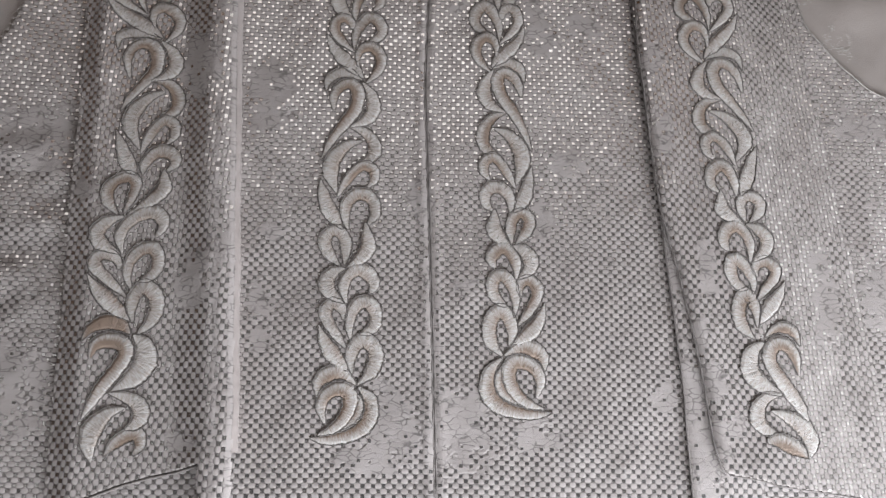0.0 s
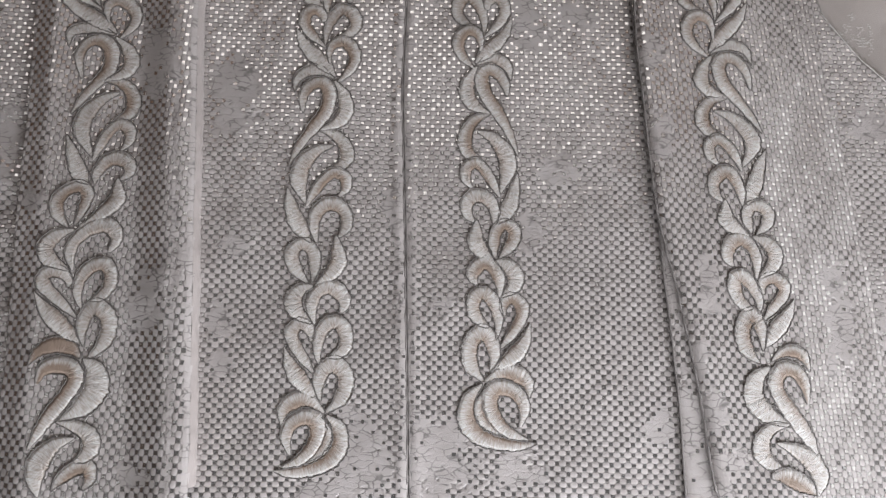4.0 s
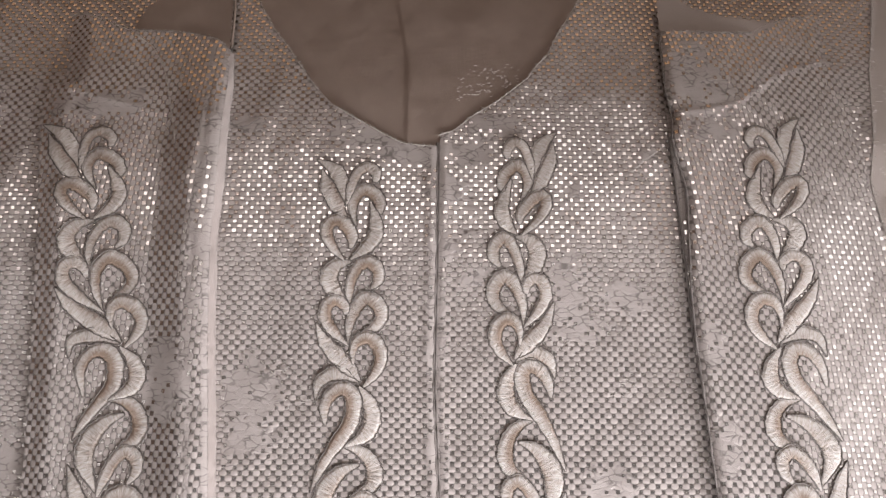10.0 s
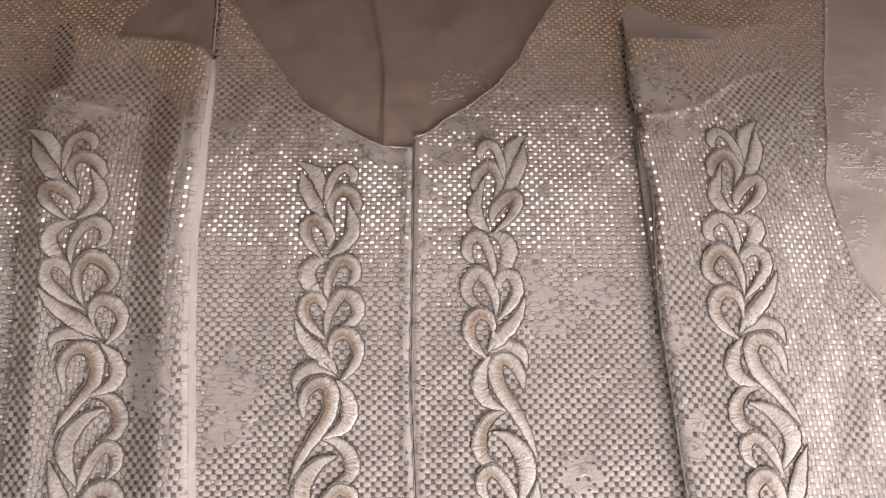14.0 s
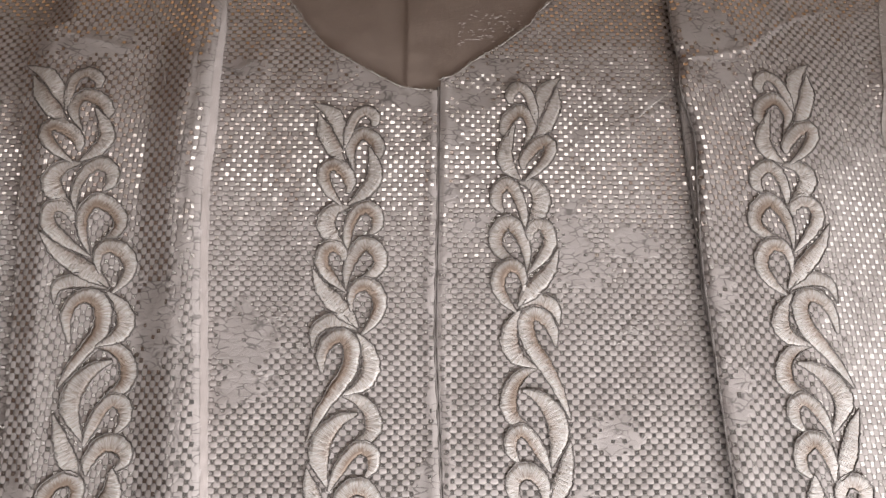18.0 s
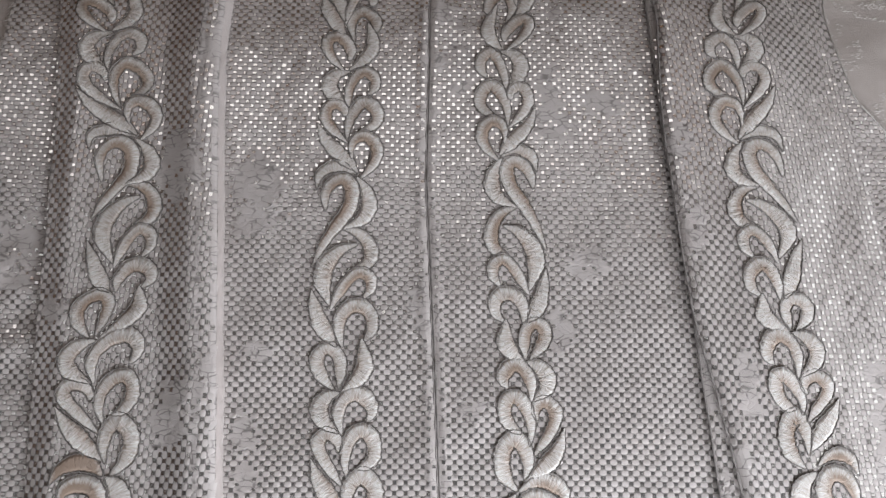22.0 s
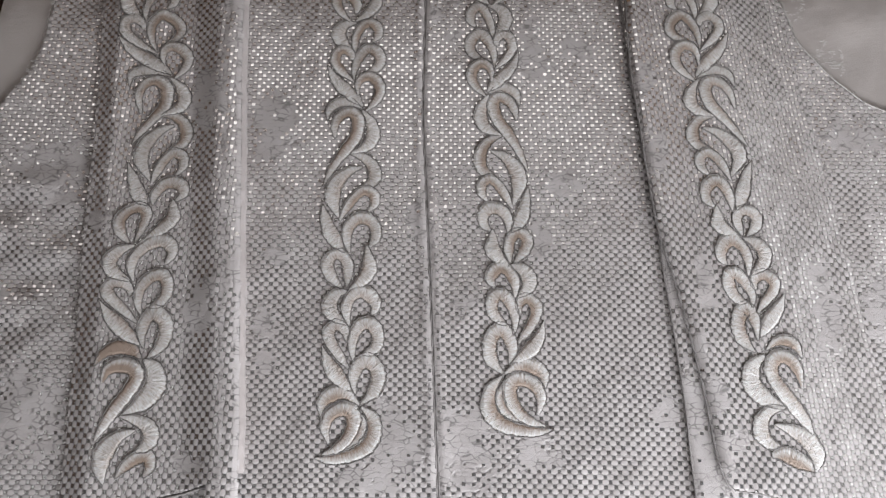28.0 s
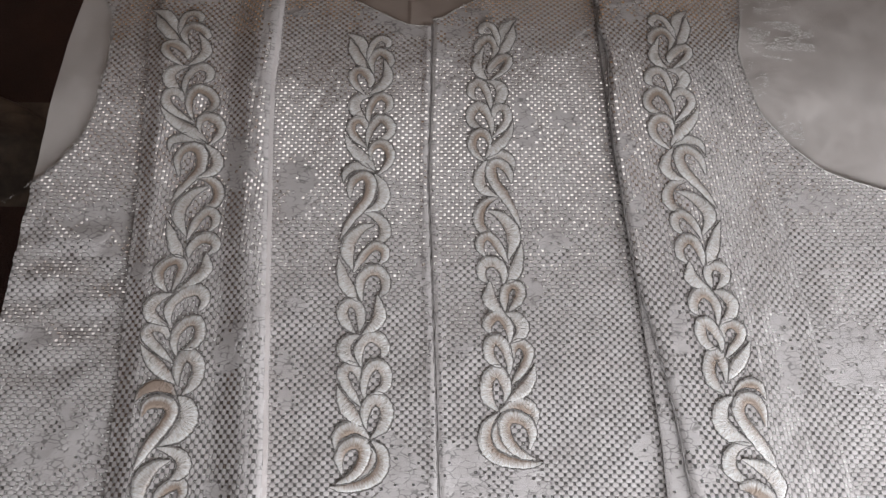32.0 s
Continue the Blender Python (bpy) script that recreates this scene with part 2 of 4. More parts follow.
def box(name, x0, x1, y0, y1, z0, z1, mat, parent=None, bevel=0.0):
    bm = bmesh.new()
    bmesh.ops.create_cube(bm, size=1.0, matrix=Matrix.Translation(((x0 + x1) / 2, (y0 + y1) / 2, (z0 + z1) / 2)) @ Matrix.Diagonal((x1 - x0, y1 - y0, z1 - z0, 1)))
    if bevel:
        bmesh.ops.bevel(bm, geom=list(bm.edges), offset=bevel, segments=2, affect="EDGES")
    me = bpy.data.meshes.new(name)
    bm.to_mesh(me)
    bm.free()
    me.materials.append(mat)
    ob = new(name, me)
    if parent:
        ob.parent = parent
    return ob


def lattice(x, y, seed):
    """Smooth random values in 0..1 over the plane, one per unit."""
    xi, yi = np.floor(x).astype(np.int64), np.floor(y).astype(np.int64)
    fx, fy = x - xi, y - yi
    fx, fy = fx * fx * (3 - 2 * fx), fy * fy * (3 - 2 * fy)

    def value(a, b):
        h = (a * 374761393 + b * 668265263 + seed * 1442695041) & 0xFFFFFFFF
        h = ((h ^ (h >> 13)) * 1274126177) & 0xFFFFFFFF
        return ((h ^ (h >> 16)) & 0xFFFF) / 65535.0

    low = value(xi, yi) * (1 - fx) + value(xi + 1, yi) * fx
    high = value(xi, yi + 1) * (1 - fx) + value(xi + 1, yi + 1) * fx
    return low * (1 - fy) + high * fy


def fbm(x, y, seed, octaves=3):
    total, weight = 0.0, 0.0
    for n in range(octaves):
        total = total + lattice(x * 2**n, y * 2**n, seed + 17 * n) * 0.5**n
        weight += 0.5**n
    return total / weight


def along(y, knots):
    """x of a line given by (x, y) knots in millimetres, at y in metres."""
    ys = np.array([k[1] for k in knots]) / 1000
    xs = np.array([k[0] for k in knots]) / 1000
    order = np.argsort(ys)
    return np.interp(y, ys[order], xs[order])


def across(x, knots):
    ys = np.array([k[1] for k in knots]) / 1000
    xs = np.array([k[0] for k in knots]) / 1000
    order = np.argsort(xs)
    return np.interp(x, xs[order], ys[order])


# ---- the lines of the cut pieces, in millimetres ----
NECK_LEFT = [(-139.5, 131.8), (-133.2, 126), (-119.8, 106.1), (-107.8, 83.5), (-95.8, 67.2), (-87.5, 53.8), (-77.3, 38.5), (-66.3, 24.8), (-52.5, 15.8), (-34.9, 4.9), (-21.5, -2.7), (-0.1, -4.8)]
NECK_RIGHT = [(-0.2, 2.7), (9, 6), (19.3, 15.8), (36.9, 28.1), (44.4, 35.1), (55, 44.3), (60.5, 53.8), (68.2, 62.2), (75.3, 78.3), (81.2, 88.7), (91.2, 107.5), (98.8, 120.2), (105.3, 131.8)]
ARMHOLE = [(298.8, 139.4), (269, 51.4), (256.5, -2.7), (250.3, -27), (253.5, -59.8), (259, -88), (279, -115), (297, -133), (317, -142), (345, -151), (420, -172)]
ARM_LEFT = [(-344, 140.9), (-297.4, 47.8), (-270.3, 8.2), (-260.3, -29.1), (-259.6, -59.8), (-261, -95), (-268, -119), (-281, -138), (-296, -153), (-340, -200)]
SEAM = [(0, -2), (0, -73), (-1, -142), (4, -238), (8, -323), (11, -395), (13, -480)]
A_LEFT = [(-248.3, 118.7), (-241.3, 91.2), (-233.9, 69.5), (-228.9, 37.4), (-240.7, 32.8), (-236.6, 8.2), (-232.4, -12.2), (-224.5, -59.8), (-220, -108), (-216, -162), (-214, -200), (-212, -235), (-209, -270), (-206, -319), (-203, -369), (-200, -420)]
A_RIGHT = [(-136.7, 118.7), (-130, 59.8), (-127.3, 39.6), (-124.2, -28.1), (-124.2, -64.9), (-122, -100), (-120, -130), (-117, -164), (-114.5, -196), (-112, -229), (-109, -262), (-107, -291), (-104.5, -320), (-102, -350), (-101, -372), (-98, -420)]
A_HEM = [(-230, -408), (-194, -400), (-177, -396), (-159, -389), (-145, -385), (-131, -382), (-119, -378), (-117, -420), (-95, -420)]
A_TOP = [(-266.3, 92.6), (-239.9, 90), (-232.6, 91.2), (-220, 87.3), (-208.2, 80.9), (-195.6, 75.9), (-178.6, 75.9), (-160.3, 74.6), (-145, 70.9), (-137.3, 68.3), (-130, 59.8), (-105.4, 55)]
D_LEFT = [(145.8, 140.9), (141.1, 103.3), (139.2, 75.9), (137.6, 46.6), (137.1, 25.9), (139.6, 18.1), (136.6, 2.7), (137, -8.1), (140.4, -22.8), (141.9, -36.3), (140.3, -56.8), (139, -89), (139.5, -117), (142, -150), (144, -182), (147, -218), (152, -244), (156, -260), (160, -284), (164, -306), (167, -328), (169, -350), (171, -368), (175, -378), (180, -382)]
D_UNDER = [(145.8, 140.9), (135.6, 2.7), (138, -86), (139, -117), (142, -142), (145, -177), (147.5, -212), (150, -254), (152.5, -285), (154, -309), (155.5, -332), (156, -360), (157, -389), (158, -480)]
D_RIGHT = [(258.6, 140.9), (244.9, 77.2), (242.9, 58.6), (249, 50.2), (248, 13.7), (249.7, -35.3), (256, -120), (263, -181), (270, -260), (276, -339), (282, -420)]
D_HEM = [(150, -378), (176, -380), (196, -383), (207, -386), (246, -391), (290, -398)]
D_TOP = [(134.1, 78.3), (139.4, 78.3), (156.5, 78.3), (180.9, 77.2), (199.3, 78.3), (208.8, 84.8), (225.2, 92.6), (245.2, 95.3), (303.2, 98)]


def dimming_bend(y):
    """Tilts the flat cloth down towards its far end, to darken it there."""
    return -0.85 * np.clip(y + 0.09, 0, None) ** 2


def far_edge(x):
    return 0.1326 - 0.098 * np.clip(-0.14 - x, 0, 1)


def body_height(x, y):
    calm = 0.45 + 0.55 * np.clip((np.abs(x) - 0.2) / 0.05, 0, 1)
    z = dimming_bend(y) + 0.0038 * calm * (fbm(x * 15 + 3, y * 11 + 7, 11) - 0.5) + 0.0017 * (fbm(x * 42, y * 33, 12) - 0.5)
    seam = x - along(y, SEAM)
    z = z + 0.0007 * np.exp(-(((seam + 0.004) / 0.003) ** 2)) + 0.0006 * np.exp(-(((seam - 0.004) / 0.003) ** 2)) - 0.0003 * np.exp(-((seam / 0.0012) ** 2))
    wrinkle = np.sin(2 * np.pi * (y + 0.35 * x + 0.012 * fbm(x * 20, y * 20, 17)) / 0.041) + 0.5 * np.sin(2 * np.pi * (y - 0.25 * x) / 0.027 + 1.0)
    return z + 0.0008 * wrinkle * np.clip((-0.205 - x) / 0.02, 0, 1) * np.clip((-0.17 - y) / 0.03, 0, 1) * np.clip((y + 0.315) / 0.03, 0, 1)


def sleeve_height(x, y, left, right, lift, seed, arch, fade):
    """A flat tube lying on the front: rises at its folded edges and sags between."""
    l, r = along(y, left), along(y, right)
    s = np.clip((x - l) / (r - l), 0.0, 1.0)
    edge = np.clip(np.minimum(s, 1 - s) * (r - l) / (0.006 if fade > 0 else 0.012), 0.0, 1.0)
    round_ = np.sqrt(np.clip(1 - (1 - edge) ** 2, 0, 1))
    far = np.clip(s / 0.17, 0, 1) if fade < 0 else np.clip((1 - s) / 0.7, 0, 1)
    far = far * far * (3 - 2 * far)
    return dimming_bend(y) + 0.0022 + round_ * lift * (1 - abs(fade) * (1 - far)) + arch * np.sin(np.pi * s) + 0.0020 * (fbm(x * 26 + seed, y * 9 + seed, seed) - 0.5) + 0.0013 * (fbm(x * 60, y * 40, seed + 5) - 0.5)


def settle(x, y, z, hem, top):
    """Bring a sleeve down to the cloth at its hem and its top edge."""
    e = np.clip(np.minimum((y - across(x, hem)) * 2 + 0.0004, (across(x, top) - y) * 0.6 + 0.001) / 0.0014, 0, 1)
    low = dimming_bend(y) + 0.0022
    return low + (z - low) * np.sqrt(1 - (1 - e) ** 2)


def ridge(x, y, knots):
    """How near to a line across the sleeve, 1 on it."""
    return np.exp(-(((y - across(x, knots)) / 0.0024) ** 2))


LOOSE_DARK = [(-127, 9), (-124, 9), (-119, 7), (-114, 8), (-110, 11), (-107, 13)]
LOOSE_PALE = [(113, -20), (119, -14), (126, -9), (133, -4)]
TUFTS = [(102, -138), (-75, -150), (65, -122), (99, -144), (-80, -134)]
A_JOIN = [(-255.8, 36.1), (-239.6, 32.8), (-218.3, 28.1), (-201.2, 22.6), (-183.2, 18.1), (-168.4, 13.7), (-122.6, 2.7)]
D_JOIN = [(123.2, 18.1), (140.6, 18.1), (156.1, 18.1), (178.1, 23.7), (198.3, 38.5), (214.2, 49.1), (239.5, 57.3), (274.8, 65.9)]


def a_height(x, y):
    z = sleeve_height(x, y, A_LEFT, A_RIGHT, 0.0048, 21, -0.0014, -0.75)
    roll = x - along(y, A_RIGHT)
    rise = np.clip((roll + 0.037) / 0.026, 0, 1)
    z = z + 0.0052 * rise * rise * (3 - 2 * rise) * np.clip((0.07 - y) / 0.06, 0, 1) - 0.00035 * np.exp(-(((roll + 0.0108 + 0.003 * (lattice(y * 45, y * 0, 8) - 0.5)) / 0.0022) ** 2)) + 0.00035 * ridge(x, y - 0.0015, A_JOIN) * np.clip((-0.15 - x) / 0.02, 0, 1)
    return settle(x, y, z, A_HEM, A_TOP)


def d_height(x, y):
    z = sleeve_height(x, y, D_LEFT, D_RIGHT, 0.0052, 34, 0.0, 0.9) + 0.0003 * ridge(x, y, D_JOIN)
    return settle(x, y, z, D_HEM, D_TOP)


# ---- woven cloth: pads of thread between squares of silver foil ----
PX, RY = 0.0059, 0.0027
GX, GY = PX / 8, RY / 4


def plain_mask(x, y, seed, cover, spots):
    """True where the weave leaves out its squares: ragged flower-like patches at some spots and at random."""
    rag = fbm(x * 150, y * 210, seed + 3, 3) - 0.5
    big = fbm(x * 30 + 5.3, y * 26 + 1.7, seed, 2)
    off = big + 0.45 * rag > 1 - cover
    for cx, cy, rx, ry in spots:
        d = ((x * 1000 - cx) / rx) ** 2 + ((y * 1000 - cy) / ry) ** 2
        off = off | (d + 3.4 * rag < 1)
    return off


SQUARE = []


def foil_square(quad, mid, parent):
    """One silver square of the weave as a piece of its own; all share one small mesh."""
    if not SQUARE:
        me = bpy.data.meshes.new("foil_square")
        me.from_pydata([(-0.001, -0.001, 0), (0.001, -0.001, 0), (0.001, 0.001, 0), (-0.001, 0.001, 0)], [], [(0, 1, 2, 3)])
        me.materials.append(FOIL)
        SQUARE.append(me)
    ex, ey = Vector(quad[1] - quad[0]), Vector(quad[3] - quad[0])
    sx, sy = ex.length / 0.002, ey.length / 0.002
    ex.normalize()
    up = ex.cross(ey).normalized()
    ey = up.cross(ex)
    ob = new("foil_square", SQUARE[0])
    ob.parent = parent
    ob.matrix_world = Matrix.Translation(Vector(mid)) @ Matrix((ex, ey, up)).transposed().to_4x4() @ Matrix.Diagonal((sx, sy, 1, 1))
    return tagged(ob, "")


def weave_sheet(name, x0, x1, y0, y1, height, inside, parent, label, seed, cover, skew=0.0, spots=(), turned=False, plain_zone=None, stretch=None):
    """A sheet of the woven cloth in the plane, kept where inside() is true, and its foil squares as a second mesh."""
    lp, lq = (y1 - y0, x1 - x0) if turned else (x1 - x0, y1 - y0)
    nu, nv = int(lp / GX) + 1, int(lq / GY) + 1
    U, V = np.meshgrid(np.arange(nu) * GX, np.arange(nv) * GY)

    # slow drift of the rows, as the cloth lies
    def lay(u, v):
        px, py = (x0 + v, y0 + u) if turned else (x0 + u, y0 + v)
        dx = skew * (py - y0) + 0.004 * (fbm(px * 9, py * 9, seed + 40, 2) - 0.5)
        dy = 0.006 * (fbm(px * 7, py * 7, seed + 41, 2) - 0.5)
        return px + dx, py + dy

    def bare(u, v):
        px, py = lay(u, v)
        off = plain_mask(px, py, seed, cover, spots)
        return off | plain_zone(px, py) if plain_zone is not None else off

    X, Y = lay(U, V)
    row = np.floor(V / RY).astype(int)
    relief = np.zeros_like(X)
    for dr in (-1, 0, 1):
        r = row + dr
        shift = 0.5 * (r % 2)
        k = np.floor(U / PX - shift)
        cx, cy = (k + shift + 0.5) * PX, (r + 0.5) * RY
        off = bare(cx, cy)
        tall = np.where(r % 2 == 0, 0.00175, 0.00125)
        d = ((U - cx) / 0.00195) ** 2 + ((V - cy) / tall) ** 2
        pad = np.clip((1 - d) * 2.2, 0, 1) ** 0.7 * 0.00014
        relief = np.maximum(relief, np.where(off, 0, pad))
    plain_at = bare(U, V).astype(float)
    relief = np.maximum(relief, 0.00011 * plain_at)
    Z = height(X, Y) + relief
    keep = inside(X, Y)
    quad = keep[:-1, :-1] & keep[1:, :-1] & keep[:-1, 1:] & keep[1:, 1:]
    jj, ii = np.nonzero(quad)
    a = jj * nu + ii
    faces = np.stack([a, a + 1, a + nu + 1, a + nu][:: -1 if turned else 1], -1)
    used, faces = np.unique(faces, return_inverse=True)
    faces = faces.reshape(-1, 4)
    co = np.stack([X, Y, Z], -1).reshape(-1, 3)[used]
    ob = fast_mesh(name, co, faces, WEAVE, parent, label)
    at = ob.data.attributes.new("plain", "FLOAT", "POINT")
    at.data.foreach_set("value", plain_at.reshape(-1)[used].astype(np.float32))
    layer = ob.data.uv_layers.new(name="weave")
    grid = np.stack([U / PX, V / RY], -1).reshape(-1, 2)[used]
    layer.data.foreach_set("uv", grid[faces.reshape(-1)].astype(np.float32).reshape(-1))
    # foil squares, a few left within the patches
    J, K = np.meshgrid(np.arange(int(lq / RY)), np.arange(int(lp / PX)), indexing="ij")
    sh = 0.5 * (J % 2)
    u, v = (K + sh) * PX, (J + 0.5) * RY
    rng = np.random.default_rng(seed)
    off = bare(u - PX / 2, v) & bare(u + PX / 2, v) & (rng.random(u.shape) < 0.92)
    fx, fy = lay(u, v)
    ok = ~off & inside(fx, fy) & inside(fx + 0.0015, fy) & inside(fx - 0.0015, fy)
    u, v = u[ok], v[ok]
    n = len(u)
    h = (0.00088 if turned else 0.0008) + 0.00012 * rng.standard_normal(n)
    w = (0.00097 if turned else 0.00088) + 0.00014 * rng.standard_normal(n)
    rot = 0.08 * rng.standard_normal(n)
    loose = 0.013 if turned else 0.024
    tx, ty = loose * rng.standard_normal(n), loose * rng.standard_normal(n)
    corners = []
    for sx, sy in ((-1, -1), (1, -1), (1, 1), (-1, 1)):
        du, dv = sx * w * np.cos(rot) - sy * h * np.sin(rot), sx * w * np.sin(rot) + sy * h * np.cos(rot)
        cx, cy = lay(u + du, v + dv)
        corners.append(np.stack([cx, cy, height(cx, cy) + 0.00019 + du * tx + dv * ty], -1))
    if turned:
        corners.reverse()
    quad = np.stack(corners, 1)
    mid = quad.mean(axis=1)
    near = np.zeros(n, bool)
    if stretch:
        sx0, sx1, sy0, sy1 = stretch
        near = (mid[:, 0] > sx0) & (mid[:, 0] < sx1) & (mid[:, 1] > sy0) & (mid[:, 1] < sy1)
        near &= np.cumsum(near) <= 150
        for k in np.nonzero(near)[0]:
            foil_square(quad[k], mid[k], ob)
    co = quad[~near].reshape(-1, 3)
    n = len(co) // 4
    foil = fast_mesh("foil_weave", co, np.arange(4 * n).reshape(-1, 4), FOIL, ob, "small shiny silver foil squares woven in staggered rows", False)
    tagged(foil, kind="stuff")
    return ob


def fast_mesh(name, co, faces, mat, parent=None, label="", smooth=True):
    me = bpy.data.meshes.new(name)
    me.vertices.add(len(co))
    me.vertices.foreach_set("co", co.astype(np.float32).reshape(-1))
    k = faces.shape[1]
    me.loops.add(faces.size)
    me.loops.foreach_set("vertex_index", faces.astype(np.int32).reshape(-1))
    me.polygons.add(len(faces))
    me.polygons.foreach_set("loop_start", np.arange(0, faces.size, k, dtype=np.int32))
    me.polygons.foreach_set("use_smooth", np.full(len(faces), smooth))
    me.materials.append(mat)
    me.update(calc_edges=True)
    ob = new(name, me)
    if parent:
        ob.parent = parent
    return tagged(ob, label)


def rope(name, points, radius, mat, parent, label="", twist=True, sides=6):
    """A thin cord along 3D points (metres), slightly uneven."""
    p = np.array(points, float)
    seg = np.r_[0, np.cumsum(np.linalg.norm(np.diff(p, axis=0), axis=1))]
    n = max(4, int(seg[-1] / 0.0012))
    s = np.linspace(0, seg[-1], n)
    p = np.stack([np.interp(s, seg, p[:, k]) for k in range(3)], -1)
    t = np.gradient(p, axis=0)
    t /= np.linalg.norm(t, axis=1)[:, None] + 1e-12
    side = np.cross(t, (0, 0, 1.0))
    side /= np.linalg.norm(side, axis=1)[:, None] + 1e-12
    up = np.cross(side, t)
    r = radius * (1 + (0.28 * np.sin(s / 0.0022) if twist else 0) + 0.2 * (lattice(s * 500, s * 0, 5) - 0.5))
    ring = np.arange(sides) / sides * 2 * np.pi
    co = p[:, None] + r[:, None, None] * (np.cos(ring)[None, :, None] * side[:, None] + np.sin(ring)[None, :, None] * up[:, None])
    i = np.arange(n - 1)[:, None] * sides
    k = np.arange(sides)[None]
    faces = np.stack([i + k, i + (k + 1) % sides, i + sides + (k + 1) % sides, i + sides + k], -1).reshape(-1, 4)
    return fast_mesh(name, co.reshape(-1, 3), faces, mat, parent, label)


def line3(knots, height, lift=0.0, steps=160):
    """Points of a smooth line through knots (millimetres) laid on a height function."""
    k = np.array(knots, float) / 1000
    seg = np.r_[0, np.cumsum(np.linalg.norm(np.diff(k, axis=0), axis=1))]
    s = np.linspace(0, seg[-1], steps)
    x, y = np.interp(s, seg, k[:, 0]), np.interp(s, seg, k[:, 1])
    soft = np.hanning(9) / np.hanning(9).sum()
    if steps > 20:
        x[4:-4], y[4:-4] = np.convolve(x, soft, "valid"), np.convolve(y, soft, "valid")
    return np.stack([x, y, height(x, y) + lift], -1)


# ---- the unseen room that closes the place, openings added for the foil to mirror ----
def structure(name, label, category, *boxes, mat=None):
    bm = bmesh.new()
    for x0, x1, y0, y1, z0, z1 in boxes:
        bmesh.ops.create_cube(bm, size=1.0, matrix=Matrix.Translation(((x0 + x1) / 2, (y0 + y1) / 2, (z0 + z1) / 2)) @ Matrix.Diagonal((x1 - x0, y1 - y0, z1 - z0, 1)))
    me = bpy.data.meshes.new(name)
    bm.to_mesh(me)
    bm.free()
    me.materials.append(mat)
    return tagged(new(name, me), label, category, kind="structure")


structure("floor", "dark brown worn carpet", "floor", (-2.2, 1.8, -1.3, 2.2, -0.56, -0.46), mat=CARPET)
structure("wall_west", "dark brown wooden wall", "wall", (-2.3, -2.2, -1.3, 2.2, -0.56, 2.0), mat=PANEL)
structure("wall_east", "plain plaster wall with a high opening added for the foil's reflections", "wall", (1.8, 1.9, -1.3, -0.85, -0.56, 2.0), (1.8, 1.9, 0.8, 2.2, -0.56, 2.0), (1.8, 1.9, -0.85, 0.8, -0.56, 1.05), mat=PLASTER)
structure("wall_north", "dark brown wooden wall", "wall", (-2.3, 1.9, 2.2, 2.3, -0.56, 2.0), mat=PANEL)
structure("wall_south", "plain plaster wall with a window opening", "wall", (-2.3, -0.2, -1.04, -0.94, -0.56, 2.0), (1.1, 1.9, -1.04, -0.94, -0.56, 2.0), (-0.2, 1.1, -1.04, -0.94, -0.56, -0.05), (-0.2, 1.1, -1.04, -0.94, 0.65, 2.0), mat=PLASTER)
# openings and slits placed to shape what the foil squares mirror
HOLES = [(-1.88, -1.3, 0.56, 1.3), (-0.78, 0.8, 0.56, 1.3), (1.32, 1.75, 0.56, 1.3), (-0.78, 0.1, 1.36, 1.46), (-0.78, 0.1, 1.56, 1.66), (0.1, 0.8, 1.36, 1.85), (1.32, 1.75, 1.36, 1.9), (-0.78, 0.8, 0.43, 0.47), (-0.78, 0.8, 0.33, 0.37), (-0.78, 0.8, 0.23, 0.265), (-0.78, 0.8, 0.13, 0.155), (-1.44, -1.33, -0.8, 0.4), (-1.28, -1.18, -0.8, 0.4), (-1.13, -1.04, -0.8, 0.4)]
_xs = sorted({-2.3, 1.9} | {h[0] for h in HOLES} | {h[1] for h in HOLES})
_ys = sorted({-1.4, 2.3} | {h[2] for h in HOLES} | {h[3] for h in HOLES})
_boxes = [(a, b, c, d, 1.9, 2.0) for a, b in zip(_xs, _xs[1:]) for c, d in zip(_ys, _ys[1:]) if not any(h[0] <= a and b <= h[1] and h[2] <= c and d <= h[3] for h in HOLES)]
structure("ceiling", "plain unseen ceiling, skylights and slits cut to shape the foil's reflections", "ceiling", *_boxes, mat=CEILING)

# ---- table ----
table = tagged(new("table"), "dark-stained wooden table under the cloth", "table")
_prof = [(-0.75, -0.005), (-0.09, -0.005)] + [(float(v), float(dimming_bend(v) - 0.005)) for v in np.linspace(-0.08, 0.119, 12)] + [(0.121, -0.065), (-0.75, -0.065)]
_n = len(_prof)
mesh_object("tabletop", [(x, y, z) for x in (-0.293, 0.75) for y, z in _prof], [(k, (k + 1) % _n, _n + (k + 1) % _n, _n + k) for k in range(_n)] + [tuple(range(_n))[::-1], tuple(range(_n, 2 * _n))], WOOD, table, "", False)
for lx in (-0.25, 0.7):
    for ly in (-0.7, 0.05):
        box("leg", lx - 0.025, lx + 0.025, ly - 0.025, ly + 0.025, -0.46, -0.065, WOOD, table, 0.003)


